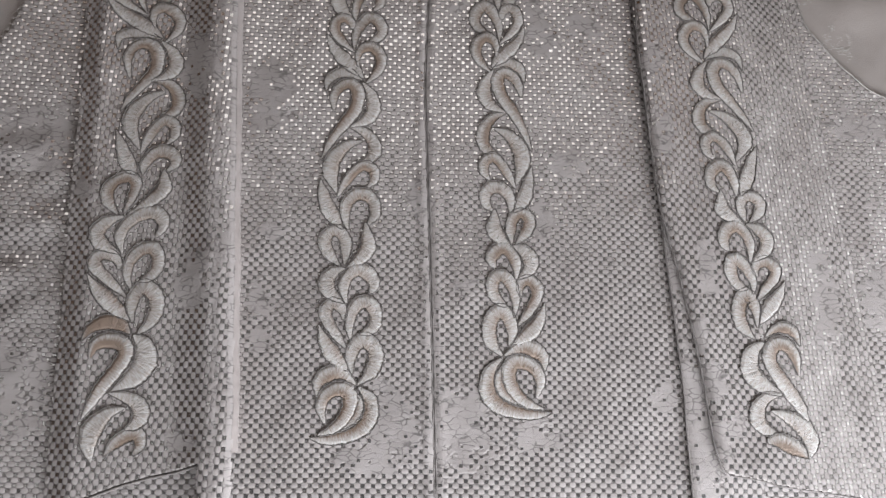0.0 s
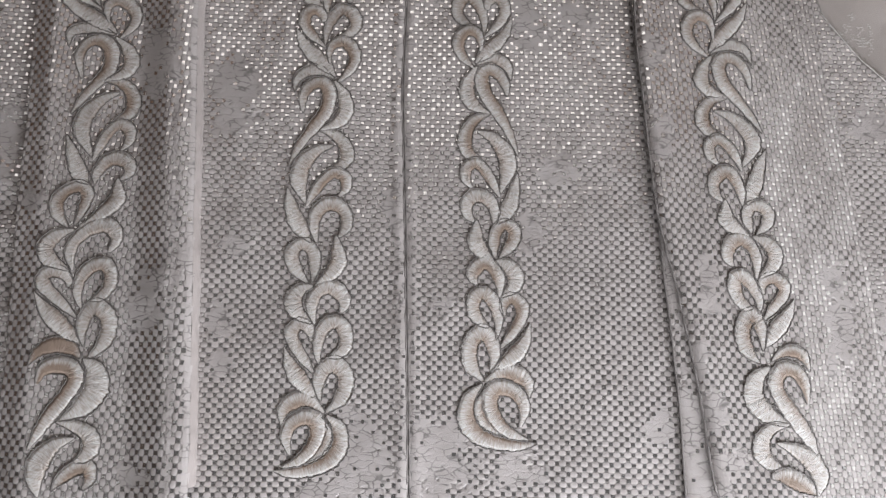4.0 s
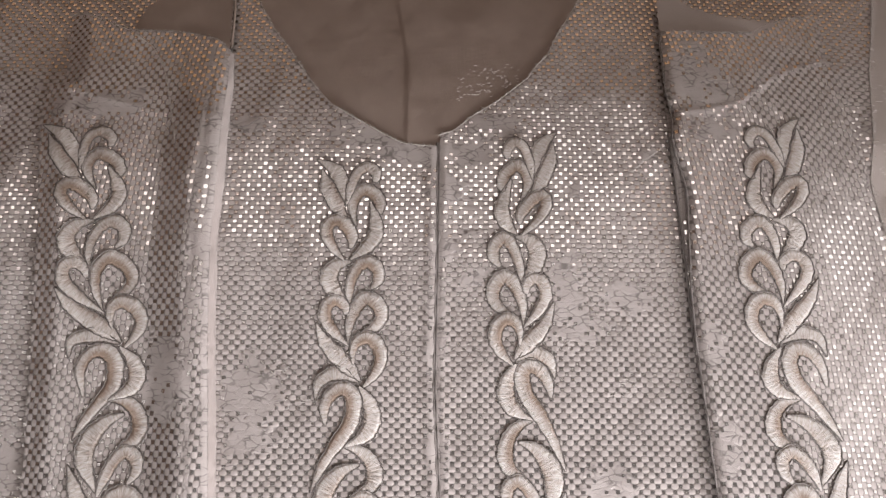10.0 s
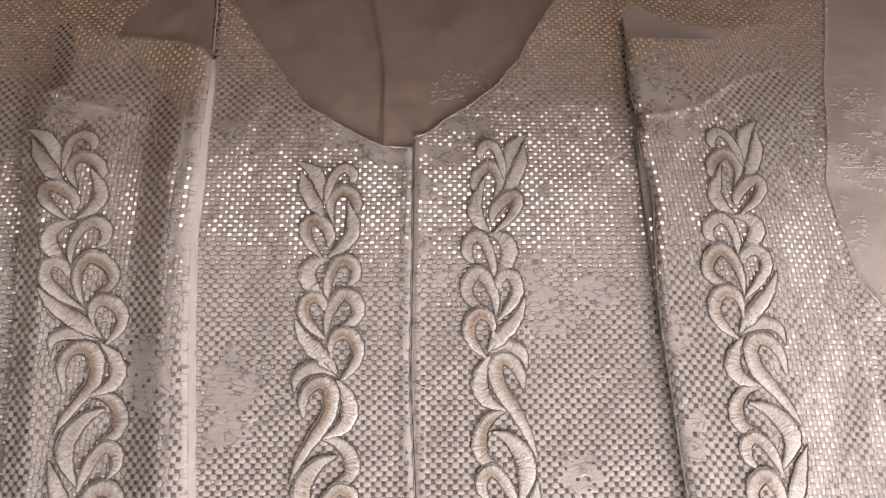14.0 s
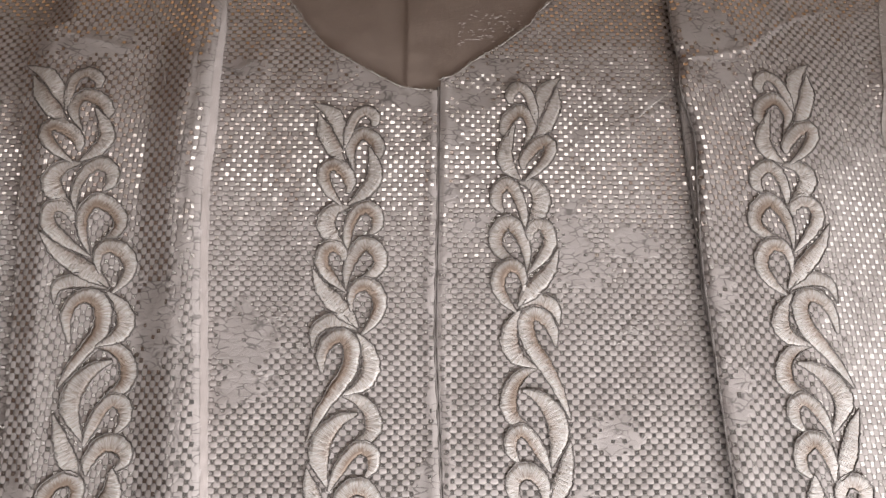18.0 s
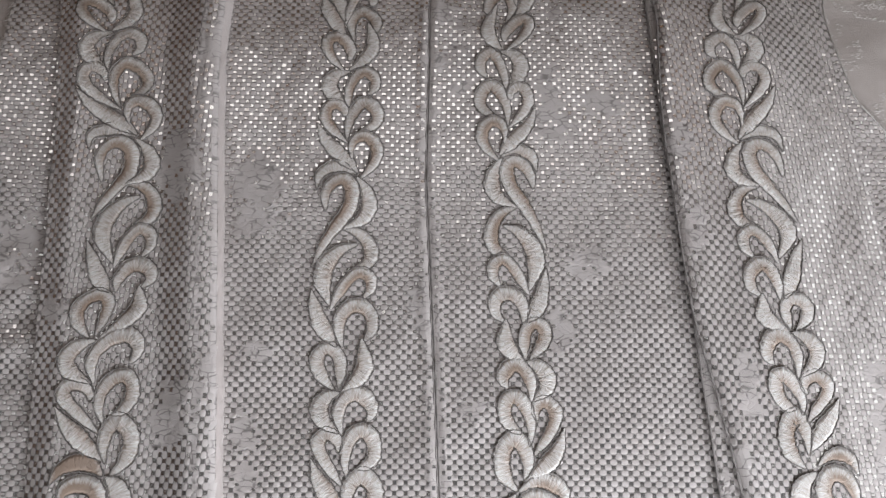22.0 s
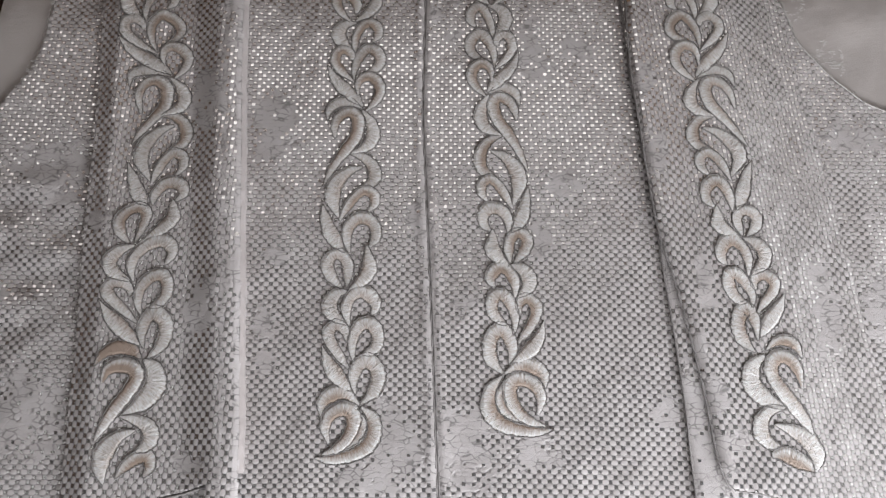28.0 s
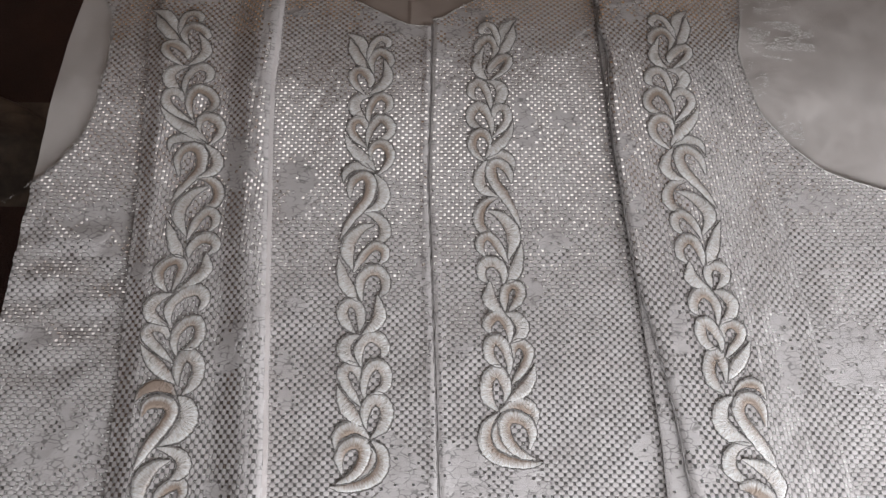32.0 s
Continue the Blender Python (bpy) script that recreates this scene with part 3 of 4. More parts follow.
# ---- plain satin cloth beneath ----
def satin_height(x, y):
    fold = x - along(y, [(-32.1, 128.9), (-24, 79.7), (-20.4, 57.3), (-19.3, -18.7)])
    return -0.0016 + 0.0038 * (0.45 + 0.55 * np.clip((np.abs(x) - 0.2) / 0.05, 0, 1)) * (fbm(x * 15 + 3, y * 11 + 7, 11) - 0.5) + 0.0017 * (fbm(x * 42, y * 33, 12) - 0.5) + dimming_bend(y) + 0.0012 / (1 + np.exp(-np.clip(fold / 0.0006, -50, 50))) * np.clip((y + 0.05) / 0.03, 0, 1) * np.exp(-np.clip(fold, 0, 1) / 0.05)


def grid_sheet(name, x0, x1, y0, y1, step, height, inside, mat, parent, label):
    nu, nv = int((x1 - x0) / step) + 1, int((y1 - y0) / step) + 1
    X, Y = np.meshgrid(np.linspace(x0, x1, nu), np.linspace(y0, y1, nv))
    keep = inside(X, Y)
    quad = keep[:-1, :-1] & keep[1:, :-1] & keep[:-1, 1:] & keep[1:, 1:]
    jj, ii = np.nonzero(quad)
    a = jj * nu + ii
    faces = np.stack([a, a + 1, a + nu + 1, a + nu], -1)
    used, faces = np.unique(faces, return_inverse=True)
    co = np.stack([X, Y, height(X, Y)], -1).reshape(-1, 3)[used]
    return fast_mesh(name, co, faces.reshape(-1, 4), mat, parent, label)


everywhere = lambda x, y: y < far_edge(x) - 0.004
cloth = grid_sheet("lining_cloth", -0.297, 0.7, -0.7, 0.132, 0.0025, satin_height, everywhere, SATIN, None, "")
tagged(cloth, "plain greige satin cloth spread flat on the table", "cloth")

# ---- the embroidered garment ----
garment = tagged(new("embroidered_jacket"), "taupe brocade jacket with silver foil squares, sleeves folded over", "jacket")


def hidden(x, y):
    """Well under a sleeve."""
    a = (x > along(y, A_LEFT) + 0.012) & (x < along(y, A_RIGHT) - 0.014) & (y > across(x, A_HEM) + 0.012) & (y < across(x, A_TOP) - 0.02)
    d = (x > along(y, D_LEFT) + 0.03) & (x < along(y, D_RIGHT) - 0.012) & (y > across(x, D_HEM) + 0.012) & (y < across(x, D_TOP) - 0.02)
    return a | d


def in_left(x, y):
    ok = (x < along(y, SEAM) - 0.0004) & (x > -0.2965 + 0.002 * (lattice(y * 90, y * 0, 3) - 0.5)) & (y < far_edge(x) - 0.001 + 0.002 * lattice(x * 400, x * 0, 4)) & (x > along(y, ARM_LEFT))
    neck = (x > -0.1388) & (y > across(x, NECK_LEFT))
    return ok & ~neck & ~hidden(x, y)


def in_right(x, y):
    ok = (x > along(y, SEAM) + 0.0004) & (y < 0.1326)
    neck = (x < 0.1050) & (y > across(x, NECK_RIGHT))
    arm = (y > -0.177) & (x > along(y, ARMHOLE))
    return ok & ~neck & ~arm & ~hidden(x, y)


LEFT_SPOTS = [(-98, -155, 18, 24), (-96, -287, 8, 11), (-94, -310, 7, 8), (-15, -355, 17, 27), (-30, -375, 15, 7), (-5, -222, 6, 15), (-17, -9, 17, 9), (-39, 3, 22, 12), (-101, -140, 12, 10), (-233, -188, 20, 20), (-239, -340, 30, 24), (-248, -186, 24, 18), (-112, 10, 12, 6), (-92, -245, 9, 6), (-270, -270, 14, 10)]
RIGHT_SPOTS = [(72, -92, 9, 28), (105, -94, 12, 9), (75, -233, 8, 14), (28, -357, 21, 21), (66, -362, 16, 9), (145, -336, 9, 11), (80, -111, 13, 8), (17, -9, 14, 8), (32, 9, 16, 10), (290, -160, 24, 11), (284, -281, 14, 14), (300, -273, 22, 24), (92, -192, 14, 9)]
A_SPOTS = [(-143, -139, 13, 22), (-133, -278, 11, 18), (-131, -366, 9, 6), (-205, 18, 28, 10), (-202, -221, 6, 9)]
D_SPOTS = [(156, 41, 20, 27), (164, 5, 18, 8), (177, -356, 10, 16), (174, -262, 6, 22), (248, -280, 9, 36), (148, -119, 7, 14), (150, -173, 10, 18), (173, -330, 8, 20), (167, -300, 5, 16)]


def in_back(x, y):
    return (y > np.where(x < 0, across(x, NECK_LEFT), across(x, NECK_RIGHT)) - 0.012) & (y < 0.1237 + 0.0025 / (1 + np.exp(-np.clip((x + 0.028) / 0.001, -50, 50))))


grid_sheet("back_lining", -0.145, 0.11, -0.02, 0.13, 0.001, lambda x, y: satin_height(x, y) + 0.0004, in_back, BACKING, garment, "plain brown inside of the back at the neckline")


def seam_zone(x, y):
    return np.abs(x - along(y, SEAM)) < 0.0042 + 0.0025 * (lattice(y * 120, x * 0, 9) > 0.6)


def a_roll(x, y):
    return (x > along(y, A_RIGHT) - 0.0105 - 0.002 * (lattice(y * 160, y * 0, 6) > 0.62)) & (fbm(x * 120, y * 60, 61, 2) > 0.58) | (x > along(y, A_RIGHT) - 0.004) | (np.abs(x - along(y, A_RIGHT) + 0.0108) < 0.0012)


def d_join(x, y):
    return ridge(x, y, D_JOIN) > 0.4


def in_a(x, y):
    return (x > along(y, A_LEFT)) & (x < along(y, A_RIGHT)) & (y > across(x, A_HEM)) & (y < across(x, A_TOP))


def in_d(x, y):
    return (x > along(y, D_LEFT)) & (x < along(y, D_RIGHT)) & (y > across(x, D_HEM)) & (y < across(x, D_TOP))


def in_under(x, y):
    return (x > along(y, D_UNDER)) & (x < along(y, D_LEFT) + 0.02) & (y > -0.45) & (y < 0.02)


def under_height(x, y):
    s = np.clip((x - along(y, D_UNDER)) / 0.005, 0, 1)
    return body_height(x, y) + 0.001 + 0.0018 * np.sqrt(1 - (1 - s) ** 2)


left_panel = weave_sheet("front_panel", -0.31, 0.02, -0.47, 0.15, body_height, in_left, garment, "taupe woven front panel with foil squares", 3, 0.12, 0.0, LEFT_SPOTS, False, seam_zone, (-0.045, -0.006, -0.25, -0.1))
right_panel = weave_sheet("front_panel", -0.02, 0.44, -0.47, 0.15, body_height, in_right, garment, "taupe woven front panel with foil squares", 8, 0.12, 0.0, RIGHT_SPOTS, False, seam_zone, (0.03, 0.13, -0.25, -0.1))
sleeve_a = weave_sheet("sleeve", -0.245, -0.095, -0.42, 0.12, a_height, in_a, garment, "folded taupe sleeve with foil squares", 14, 0.13, 0.02, A_SPOTS, True, a_roll)
sleeve_d = weave_sheet("sleeve", 0.11, 0.33, -0.41, 0.12, d_height, in_d, garment, "folded taupe sleeve with foil squares", 19, 0.13, -0.06, D_SPOTS, True, d_join)
under = weave_sheet("sleeve_lower_layer", 0.125, 0.21, -0.45, 0.03, under_height, in_under, garment, "lower layer of the folded sleeve", 25, 0.56, 0.0, (), True)


# plain satin facings that show at the sleeves' tops
def facing(name, height, inside, x0, x1, y0, y1, mat=BACKING):
    return grid_sheet(name, x0, x1, y0, y1, 0.0007, height, inside, mat, garment, "plain satin facing turned out at the sleeve top")


D_FACE = [(141.1, 103.3), (146.4, 111.6), (155, 110.2), (166.7, 99.3), (184.1, 92.6), (202.1, 90), (244.2, 84.8)]
A_FACE = [(-202.6, 72), (-195.6, 75.9), (-190.5, 98), (-182.3, 107.5), (-169.6, 117.2), (-155.3, 124.5), (-141, 126)]
facing("sleeve_facing", lambda x, y: body_height(x, y) + 0.0058, lambda x, y: (x > along(y, D_LEFT) + 0.0005) & (y < across(x, D_FACE)) & (y > across(x, D_TOP) - 0.003), 0.12, 0.215, 0.045, 0.13, SATIN)
facing("sleeve_facing", lambda x, y: body_height(x, y) + 0.005, lambda x, y: (x < along(y, A_RIGHT) - 0.0004) & (y < across(x, A_FACE)) & (y > 0.04), -0.205, -0.122, 0.04, 0.134)
rope("facing_fold", line3([(-130.4, 64), (-133, 90), (-136.2, 117), (-141, 125)], lambda x, y: body_height(x, y) + 0.0042, 0.0), 0.0009, BACKING, garment, "rounded fold of the plain facing", False)

# seams and edges
rope("seam_cord", line3(SEAM, body_height, -0.0001) + np.array((-0.0006, 0, 0)), 0.0006, WEAVE, garment, "stitched centre seam")
rope("seam_cord", line3(SEAM, body_height, -0.0001) + np.array((0.0006, 0, 0)), 0.0006, WEAVE, garment, "stitched centre seam")
rope("neck_edge", line3(NECK_LEFT, body_height, 0.0), 0.0003, CORD, garment, "overlocked neck edge")
rope("neck_edge", line3(NECK_RIGHT, body_height, 0.0), 0.0003, CORD, garment, "overlocked neck edge")
rope("armhole_edge", line3(ARMHOLE, body_height, 0.0001), 0.0004, CORD, garment, "overlocked armhole edge")
rope("sleeve_edge", line3(D_LEFT[2:], lambda x, y: d_height(x + 0.001, y), 0.0), 0.0006, WEAVE, sleeve_d, "raw folded sleeve edge")
_top = line3(A_RIGHT[1:-1], lambda x, y: a_height(x - 0.001, y), 0.0, 260)
_foot = np.stack([_top[:, 0] + 0.0012, _top[:, 1], body_height(_top[:, 0] + 0.0012, _top[:, 1]) - 0.0002], -1)
_rows = []
for _k in np.linspace(0, 1, 8):
    _row = _top * (1 - _k) + _foot * _k
    _row[:, 0] += 0.0011 * math.sin(math.pi * _k) - 0.0006 + 0.0006 * (lattice(_row[:, 1] * 260, _row[:, 1] * 0 + _k * 3, 77) - 0.5)
    _rows.append(_row)
_n = len(_top)
_a = (np.arange(7)[:, None] * _n + np.arange(_n - 1)[None]).reshape(-1)
fast_mesh("sleeve_side", np.concatenate(_rows), np.stack([_a, _a + _n, _a + _n + 1, _a + 1], -1), FOLD_SHADED, sleeve_a, "rounded outer side of the folded sleeve")
rope("under_edge", line3(D_UNDER[1:], lambda x, y: under_height(x + 0.001, y), 0.0) + np.array((0.0003, 0, 0)), 0.0006, WEAVE, under, "turned edge of the lower layer", False)
# dark cords for the hem thread together with the shade line under it
rope("sleeve_hem", line3(D_HEM[1:], lambda x, y: d_height(x, y), 0.0004), 0.0006, OUTLINE, sleeve_d, "dark sleeve hem cord, the shade beneath it included", False)
rope("sleeve_hem", line3(A_HEM[1:7], lambda x, y: a_height(x, y), 0.0004) - np.array((0, 0.0007, 0)), 0.0009, OUTLINE, sleeve_a, "dark sleeve hem cord, the shade beneath it included", False)
rope("sleeve_top", line3(A_TOP[1:-1], a_height, -0.0001), 0.0005, WEAVE, sleeve_a, "sleeve top edge")
rope("sleeve_top", line3(D_TOP[1:-1], d_height, -0.0001), 0.0005, WEAVE, sleeve_d, "sleeve top edge")
rope("sleeve_crease", line3([(-190.8, 72), (-179, 63.4), (-169.9, 50.2), (-164.2, 35.1), (-159.7, 19.1), (-155.6, 6), (-152.7, -5.9)], a_height, 0.0001), 0.00055, CORD, sleeve_a, "curved stitched crease")

# frayed threads along the raw edges
def fray(name, knots, height, count, length, side, parent, seed):
    """Short loose threads that stand out to one side of a cut line."""
    rng = np.random.default_rng(seed)
    p = line3(knots, height)
    t = np.gradient(p[:, :2], axis=0)
    t /= np.linalg.norm(t, axis=1)[:, None]
    verts, faces = [], []
    for _ in range(count):
        k = rng.integers(2, len(p) - 2)
        f = rng.uniform(-0.5, 0.5)
        x, y = p[k, 0] + f * (p[k + 1, 0] - p[k, 0]), p[k, 1] + f * (p[k + 1, 1] - p[k, 1])
        lean = rng.normal(0, 0.6)
        nx, ny = -t[k, 1] * side, t[k, 0] * side
        dx, dy = nx * math.cos(lean) - ny * math.sin(lean), nx * math.sin(lean) + ny * math.cos(lean)
        l, w = length * rng.uniform(0.3, 1.3), rng.uniform(0.00007, 0.00014)
        bow = rng.normal(0, 0.25)
        base = len(verts)
        for j, g in enumerate((-0.3, 0.35, 1.0)):
            px, py = x + dx * l * g - dy * l * bow * g * g, y + dy * l * g + dx * l * bow * g * g
            z = p[k, 2] + 0.0002 + 0.0004 * math.sin(max(g, 0) * 2.6)
            verts += [(px - dy * w, py + dx * w, z), (px + dy * w, py - dx * w, z), (px, py, z + w)]
        for j in (0, 3):
            for a, b in ((0, 1), (1, 2), (2, 0)):
                faces.append((base + j + a, base + j + b, base + j + 3 + b, base + j + 3 + a))
    ob = fast_mesh(name, np.array(verts), np.array(faces), CORD, parent, "frayed thread ends along the cut edge")
    return tagged(ob, kind="stuff")


fray("frayed_threads", [(-323.5, 111.6), (-255.3, 120.2), (-157.5, 131.8)], body_height, 170, 0.0022, 1, left_panel, 1)
fray("frayed_threads", NECK_LEFT, body_height, 150, 0.0012, 1, left_panel, 2)
fray("frayed_threads", NECK_RIGHT, body_height, 150, 0.0012, 1, right_panel, 3)
fray("frayed_threads", ARMHOLE, body_height, 330, 0.0022, 1, right_panel, 4)
fray("frayed_threads", ARM_LEFT, body_height, 260, 0.0022, -1, left_panel, 5)
fray("frayed_threads", D_LEFT[2:], lambda x, y: d_height(x + 0.001, y), 240, 0.0009, 1, sleeve_d, 8)
fray("frayed_threads", A_TOP[1:-1], a_height, 110, 0.0012, 1, sleeve_a, 9)
fray("frayed_threads", D_TOP[1:-1], d_height, 110, 0.0012, 1, sleeve_d, 10)

rope("loose_thread", line3(LOOSE_DARK, body_height, 0.0007), 0.00022, OUTLINE, left_panel, "loose dark thread lying on the cloth", False, 5)
rope("loose_thread", line3(LOOSE_PALE, lambda x, y: body_height(x, y) + 0.004 * np.clip((x - 0.115) / 0.03, 0, 1), 0.0006), 0.0002, THREAD, right_panel, "loose pale thread at the sleeve edge", False, 5)

# shiny woven motifs on the plain cloth
def dashes(name, cx, cy, rx, ry, count, seed, height=None, parent=None, wild=0.0):
    rng = np.random.default_rng(seed)
    verts, faces = [], []
    while len(faces) < count:
        a, b = rng.uniform(-1, 1, 2)
        if a * a + b * b > 1 or lattice(np.array(a * 3 + 9), np.array(b * 3 + 9), seed) < 0.42:
            continue
        x, y = cx + a * rx, round((cy + b * ry) / 0.0011) * 0.0011
        l, h = rng.uniform(0.0003, 0.0009), rng.uniform(0.0001, 0.0002)
        z = float((height or satin_height)(np.array(x), np.array(y))) + (0.0005 if height else 0.0003)
        k = len(verts)
        turn = rng.normal(0, 0.12 + wild)
        ca, sa = math.cos(turn), math.sin(turn)
        rise = rng.uniform(-0.0004, 0.0009) if wild else rng.uniform(0.0, 0.00025)
        if wild:
            l, h = l * 1.1, h * 0.9
        verts += [(x + a * ca - b * sa, y + a * sa + b * ca, z + (rise if a > 0 else 0) + (0.0001 if b > 0 else 0)) for a, b in ((-l, -h), (l, -h), (l, h), (-l, h))]
        faces.append((k, k + 1, k + 2, k + 3))
    ob = fast_mesh(name, np.array(verts), np.array(faces), THREAD if wild else SILVER, parent or cloth, "crumpled foil bits on the weave, their glint put into pale colour" if wild else "scattered shiny woven dashes", False)
    return tagged(ob, kind="stuff")


dashes("woven_motif", 0.292, -0.012, 0.034, 0.022, 620, 1)
dashes("woven_motif", 0.279, -0.100, 0.013, 0.016, 150, 2)
dashes("woven_motif", 0.286, 0.030, 0.024, 0.014, 120, 3)
dashes("woven_motif", 0.262, -0.052, 0.009, 0.02, 60, 4)
dashes("woven_motif", 0.036, 0.036, 0.026, 0.022, 150, 5, lambda x, y: satin_height(x, y) + 0.0002, garment)

# shiny crumpled foil bits, their glint put in as a pale colour
for n, (cx, cy) in enumerate(TUFTS):
    dashes("pale_foil_tuft", cx / 1000, cy / 1000, 0.008, 0.007, 34, 20 + n, body_height, left_panel if cx < 0 else right_panel, 0.9)

# a crumpled cloth on the floor beside the table
_g = 46
_gx, _gy = np.meshgrid(np.linspace(-1, 1, _g), np.linspace(-1, 1, _g))
_rr = np.clip(1 - _gx**2 - _gy**2, 0, 1)
_gz = np.sqrt(_rr) * 0.09 * (0.5 + fbm(_gx * 2.2 + 4, _gy * 2.2, 71, 4)) + 0.02 * np.abs(fbm(_gx * 5, _gy * 5 + 3, 72, 3) - 0.5) * (_rr > 0)
_co = np.stack([-0.72 + 0.13 * _gx * (1 + 0.25 * (fbm(_gx * 2, _gy * 2, 73) - 0.5)), 0.1 + 0.09 * _gy, -0.459 + _gz], -1).reshape(-1, 3)
_a = (np.arange(_g - 1)[:, None] * _g + np.arange(_g - 1)[None]).reshape(-1)
tagged(fast_mesh("crumpled_cloth", _co, np.stack([_a, _a + 1, _a + _g + 1, _a + _g], -1), RAG), "dim brown cloth crumpled on the carpet", "cloth")

# ---- embroidery ----
def stroke(to, kind, *points, w):
    to.append((kind, points, w))


# the vine from its top leaves down
VINE = []
stroke(VINE, "leaf", (-69.8, -15.3), (-59, -21.8), (-54, -31.9), (-52.7, -41), w=(0.3, 7.3, 6.6, 0.7))
stroke(VINE, "leaf", (-66.5, -21.1), (-63.1, -32), (-57.1, -43), (-51, -51), w=(0.3, 7.3, 7.3, 0.7))
stroke(VINE, "curl", (-51.7, -42), (-49.5, -31.9), (-45.9, -22.7), (-40.1, -19.3), (-35.4, -23.3), (-35.9, -28.8), w=(1, 4.6, 5, 5.6, 5.3, 2.6))
stroke(VINE, "curl", (-45.7, -55.2), (-48.4, -43.6), (-46.1, -36.3), (-40.7, -33.2), (-34.4, -37.5), (-32.6, -43.6), (-34, -48.2), w=(0.7, 5, 6, 6.6, 6.3, 5.3, 2))
stroke(VINE, "leaf", (-38.1, -41.2), (-35.3, -50.2), (-35, -59.4), (-40.2, -67.3), (-48.5, -74.1), w=(1, 5.3, 7.6, 6.6, 1))
stroke(VINE, "curl", (-52, -74.7), (-59, -66.7), (-62.5, -58.6), (-60.8, -53), (-55.8, -51.6), (-50.5, -55.9), (-48, -61.8), (-48.7, -67.9), w=(1, 4.6, 6, 6.3, 6.6, 6.3, 5.3, 1.7))
stroke(VINE, "leaf", (-47.8, -75.3), (-56.3, -77.6), (-60.1, -84.3), (-56.6, -92.2), (-48.1, -100.3), w=(1, 6.6, 8.3, 7.3, 1))
stroke(VINE, "curl", (-47.8, -100.9), (-48.4, -92.2), (-47.2, -84.3), (-43.6, -77.6), (-38.3, -75.3), (-33.1, -79.5), (-32.9, -85.8), (-36.3, -90.6), w=(0.7, 4, 5, 6, 6.3, 6, 5, 1.3))
stroke(VINE, "curl", (-47.9, -121.8), (-56.2, -113.9), (-61.2, -106.2), (-60, -99.1), (-55.1, -97.2), (-50.6, -100.3), (-49.8, -104.7), w=(0.7, 5, 6, 6, 5.6, 4.6, 2))
stroke(VINE, "curl", (-47.9, -120.6), (-47.7, -111.4), (-44.9, -102.2), (-39.2, -95.6), (-32.6, -99), (-30.2, -105.8), (-33.7, -111.4), (-41.3, -115.4), w=(0.7, 4, 6, 6.6, 6.6, 6, 5, 1))
stroke(VINE, "leaf", (-66, -109.3), (-61.6, -118.5), (-55.1, -126), (-47.1, -133.5), (-40.5, -140.7), w=(0.3, 5.3, 7.6, 6.6, 0.7))
stroke(VINE, "curl", (-44.7, -132), (-45.3, -124.5), (-42.8, -119.1), (-37.3, -117.2), (-31.9, -121.5), (-30.1, -129), (-33.3, -136.8), (-39.7, -144.8), w=(1, 3.3, 5.6, 6.3, 6.3, 6, 4.6, 0.7))
stroke(VINE, "leaf", (-64.3, -151.5), (-63.1, -142.5), (-58, -137.7), (-50.8, -136.9), (-41.3, -141.8), w=(0.3, 4.8, 6.4, 5.8, 0.6))
stroke(VINE, "curl", (-58.5, -163.5), (-59.2, -154.3), (-55.6, -147.1), (-49.1, -144.4), (-44, -150.1), (-45.1, -161.9), (-52.2, -173.2), (-59.1, -184), (-64.6, -197.4), w=(1.3, 4.8, 5.8, 6.7, 7.1, 6.7, 6.1, 4.5, 0.6))
stroke(VINE, "leaf", (-41.2, -143.3), (-35.7, -151.1), (-33.7, -161), (-37.7, -168.8), (-47.9, -174.5), w=(1, 5.5, 8, 6.4, 0.6))
stroke(VINE, "curl", (-47.9, -174.9), (-40, -176.5), (-33.7, -182), (-31.5, -189.5), (-34.2, -195), (-41.5, -197.8), w=(0.6, 4.5, 6.4, 7.1, 5.8, 1.3))
stroke(VINE, "leaf", (-39.8, -183.4), (-49.3, -187), (-56.7, -195.3), (-58.1, -206.1), (-53.7, -218.7), w=(1, 5.8, 8.7, 8, 1))
stroke(VINE, "curl", (-53, -220.7), (-48.9, -211.7), (-43.8, -203.9), (-38.2, -199.8), (-32.3, -202.4), (-31.2, -208.5), (-34.8, -213.9), w=(1, 4.8, 5.5, 5.5, 5.8, 4.8, 1.6))
stroke(VINE, "leaf", (-64.3, -209.5), (-62.2, -218.5), (-58.6, -228.3), (-54.2, -234.8), (-48.9, -241.5), w=(0.3, 5.5, 7.7, 6.7, 0.6))
stroke(VINE, "curl", (-45.8, -241.5), (-48, -232.4), (-47.1, -224.6), (-42.3, -219.2), (-35.9, -218.8), (-30.7, -223.7), (-29.8, -231.6), (-33.7, -238.1), w=(1, 5.1, 6.1, 6.7, 7.1, 6.4, 5.5, 1.3))
stroke(VINE, "leaf", (-35.3, -236.8), (-34.1, -244.2), (-33.2, -252.2), (-37.3, -259.2), (-44.8, -264.9), w=(1, 5.5, 8, 6.7, 1))
stroke(VINE, "curl", (-49.1, -264.7), (-56.2, -257.2), (-59.4, -249.6), (-57.2, -244.1), (-52, -242.5), (-47.1, -247.6), (-46.1, -255.5), (-46.7, -264), w=(1, 5.8, 6.4, 6.4, 6.1, 5.8, 5.1, 1))
stroke(VINE, "leaf", (-46.3, -265.9), (-53, -268.1), (-56.7, -273.8), (-54.5, -280.5), (-45.7, -286.9), w=(1, 6.1, 7.7, 7.7, 1))
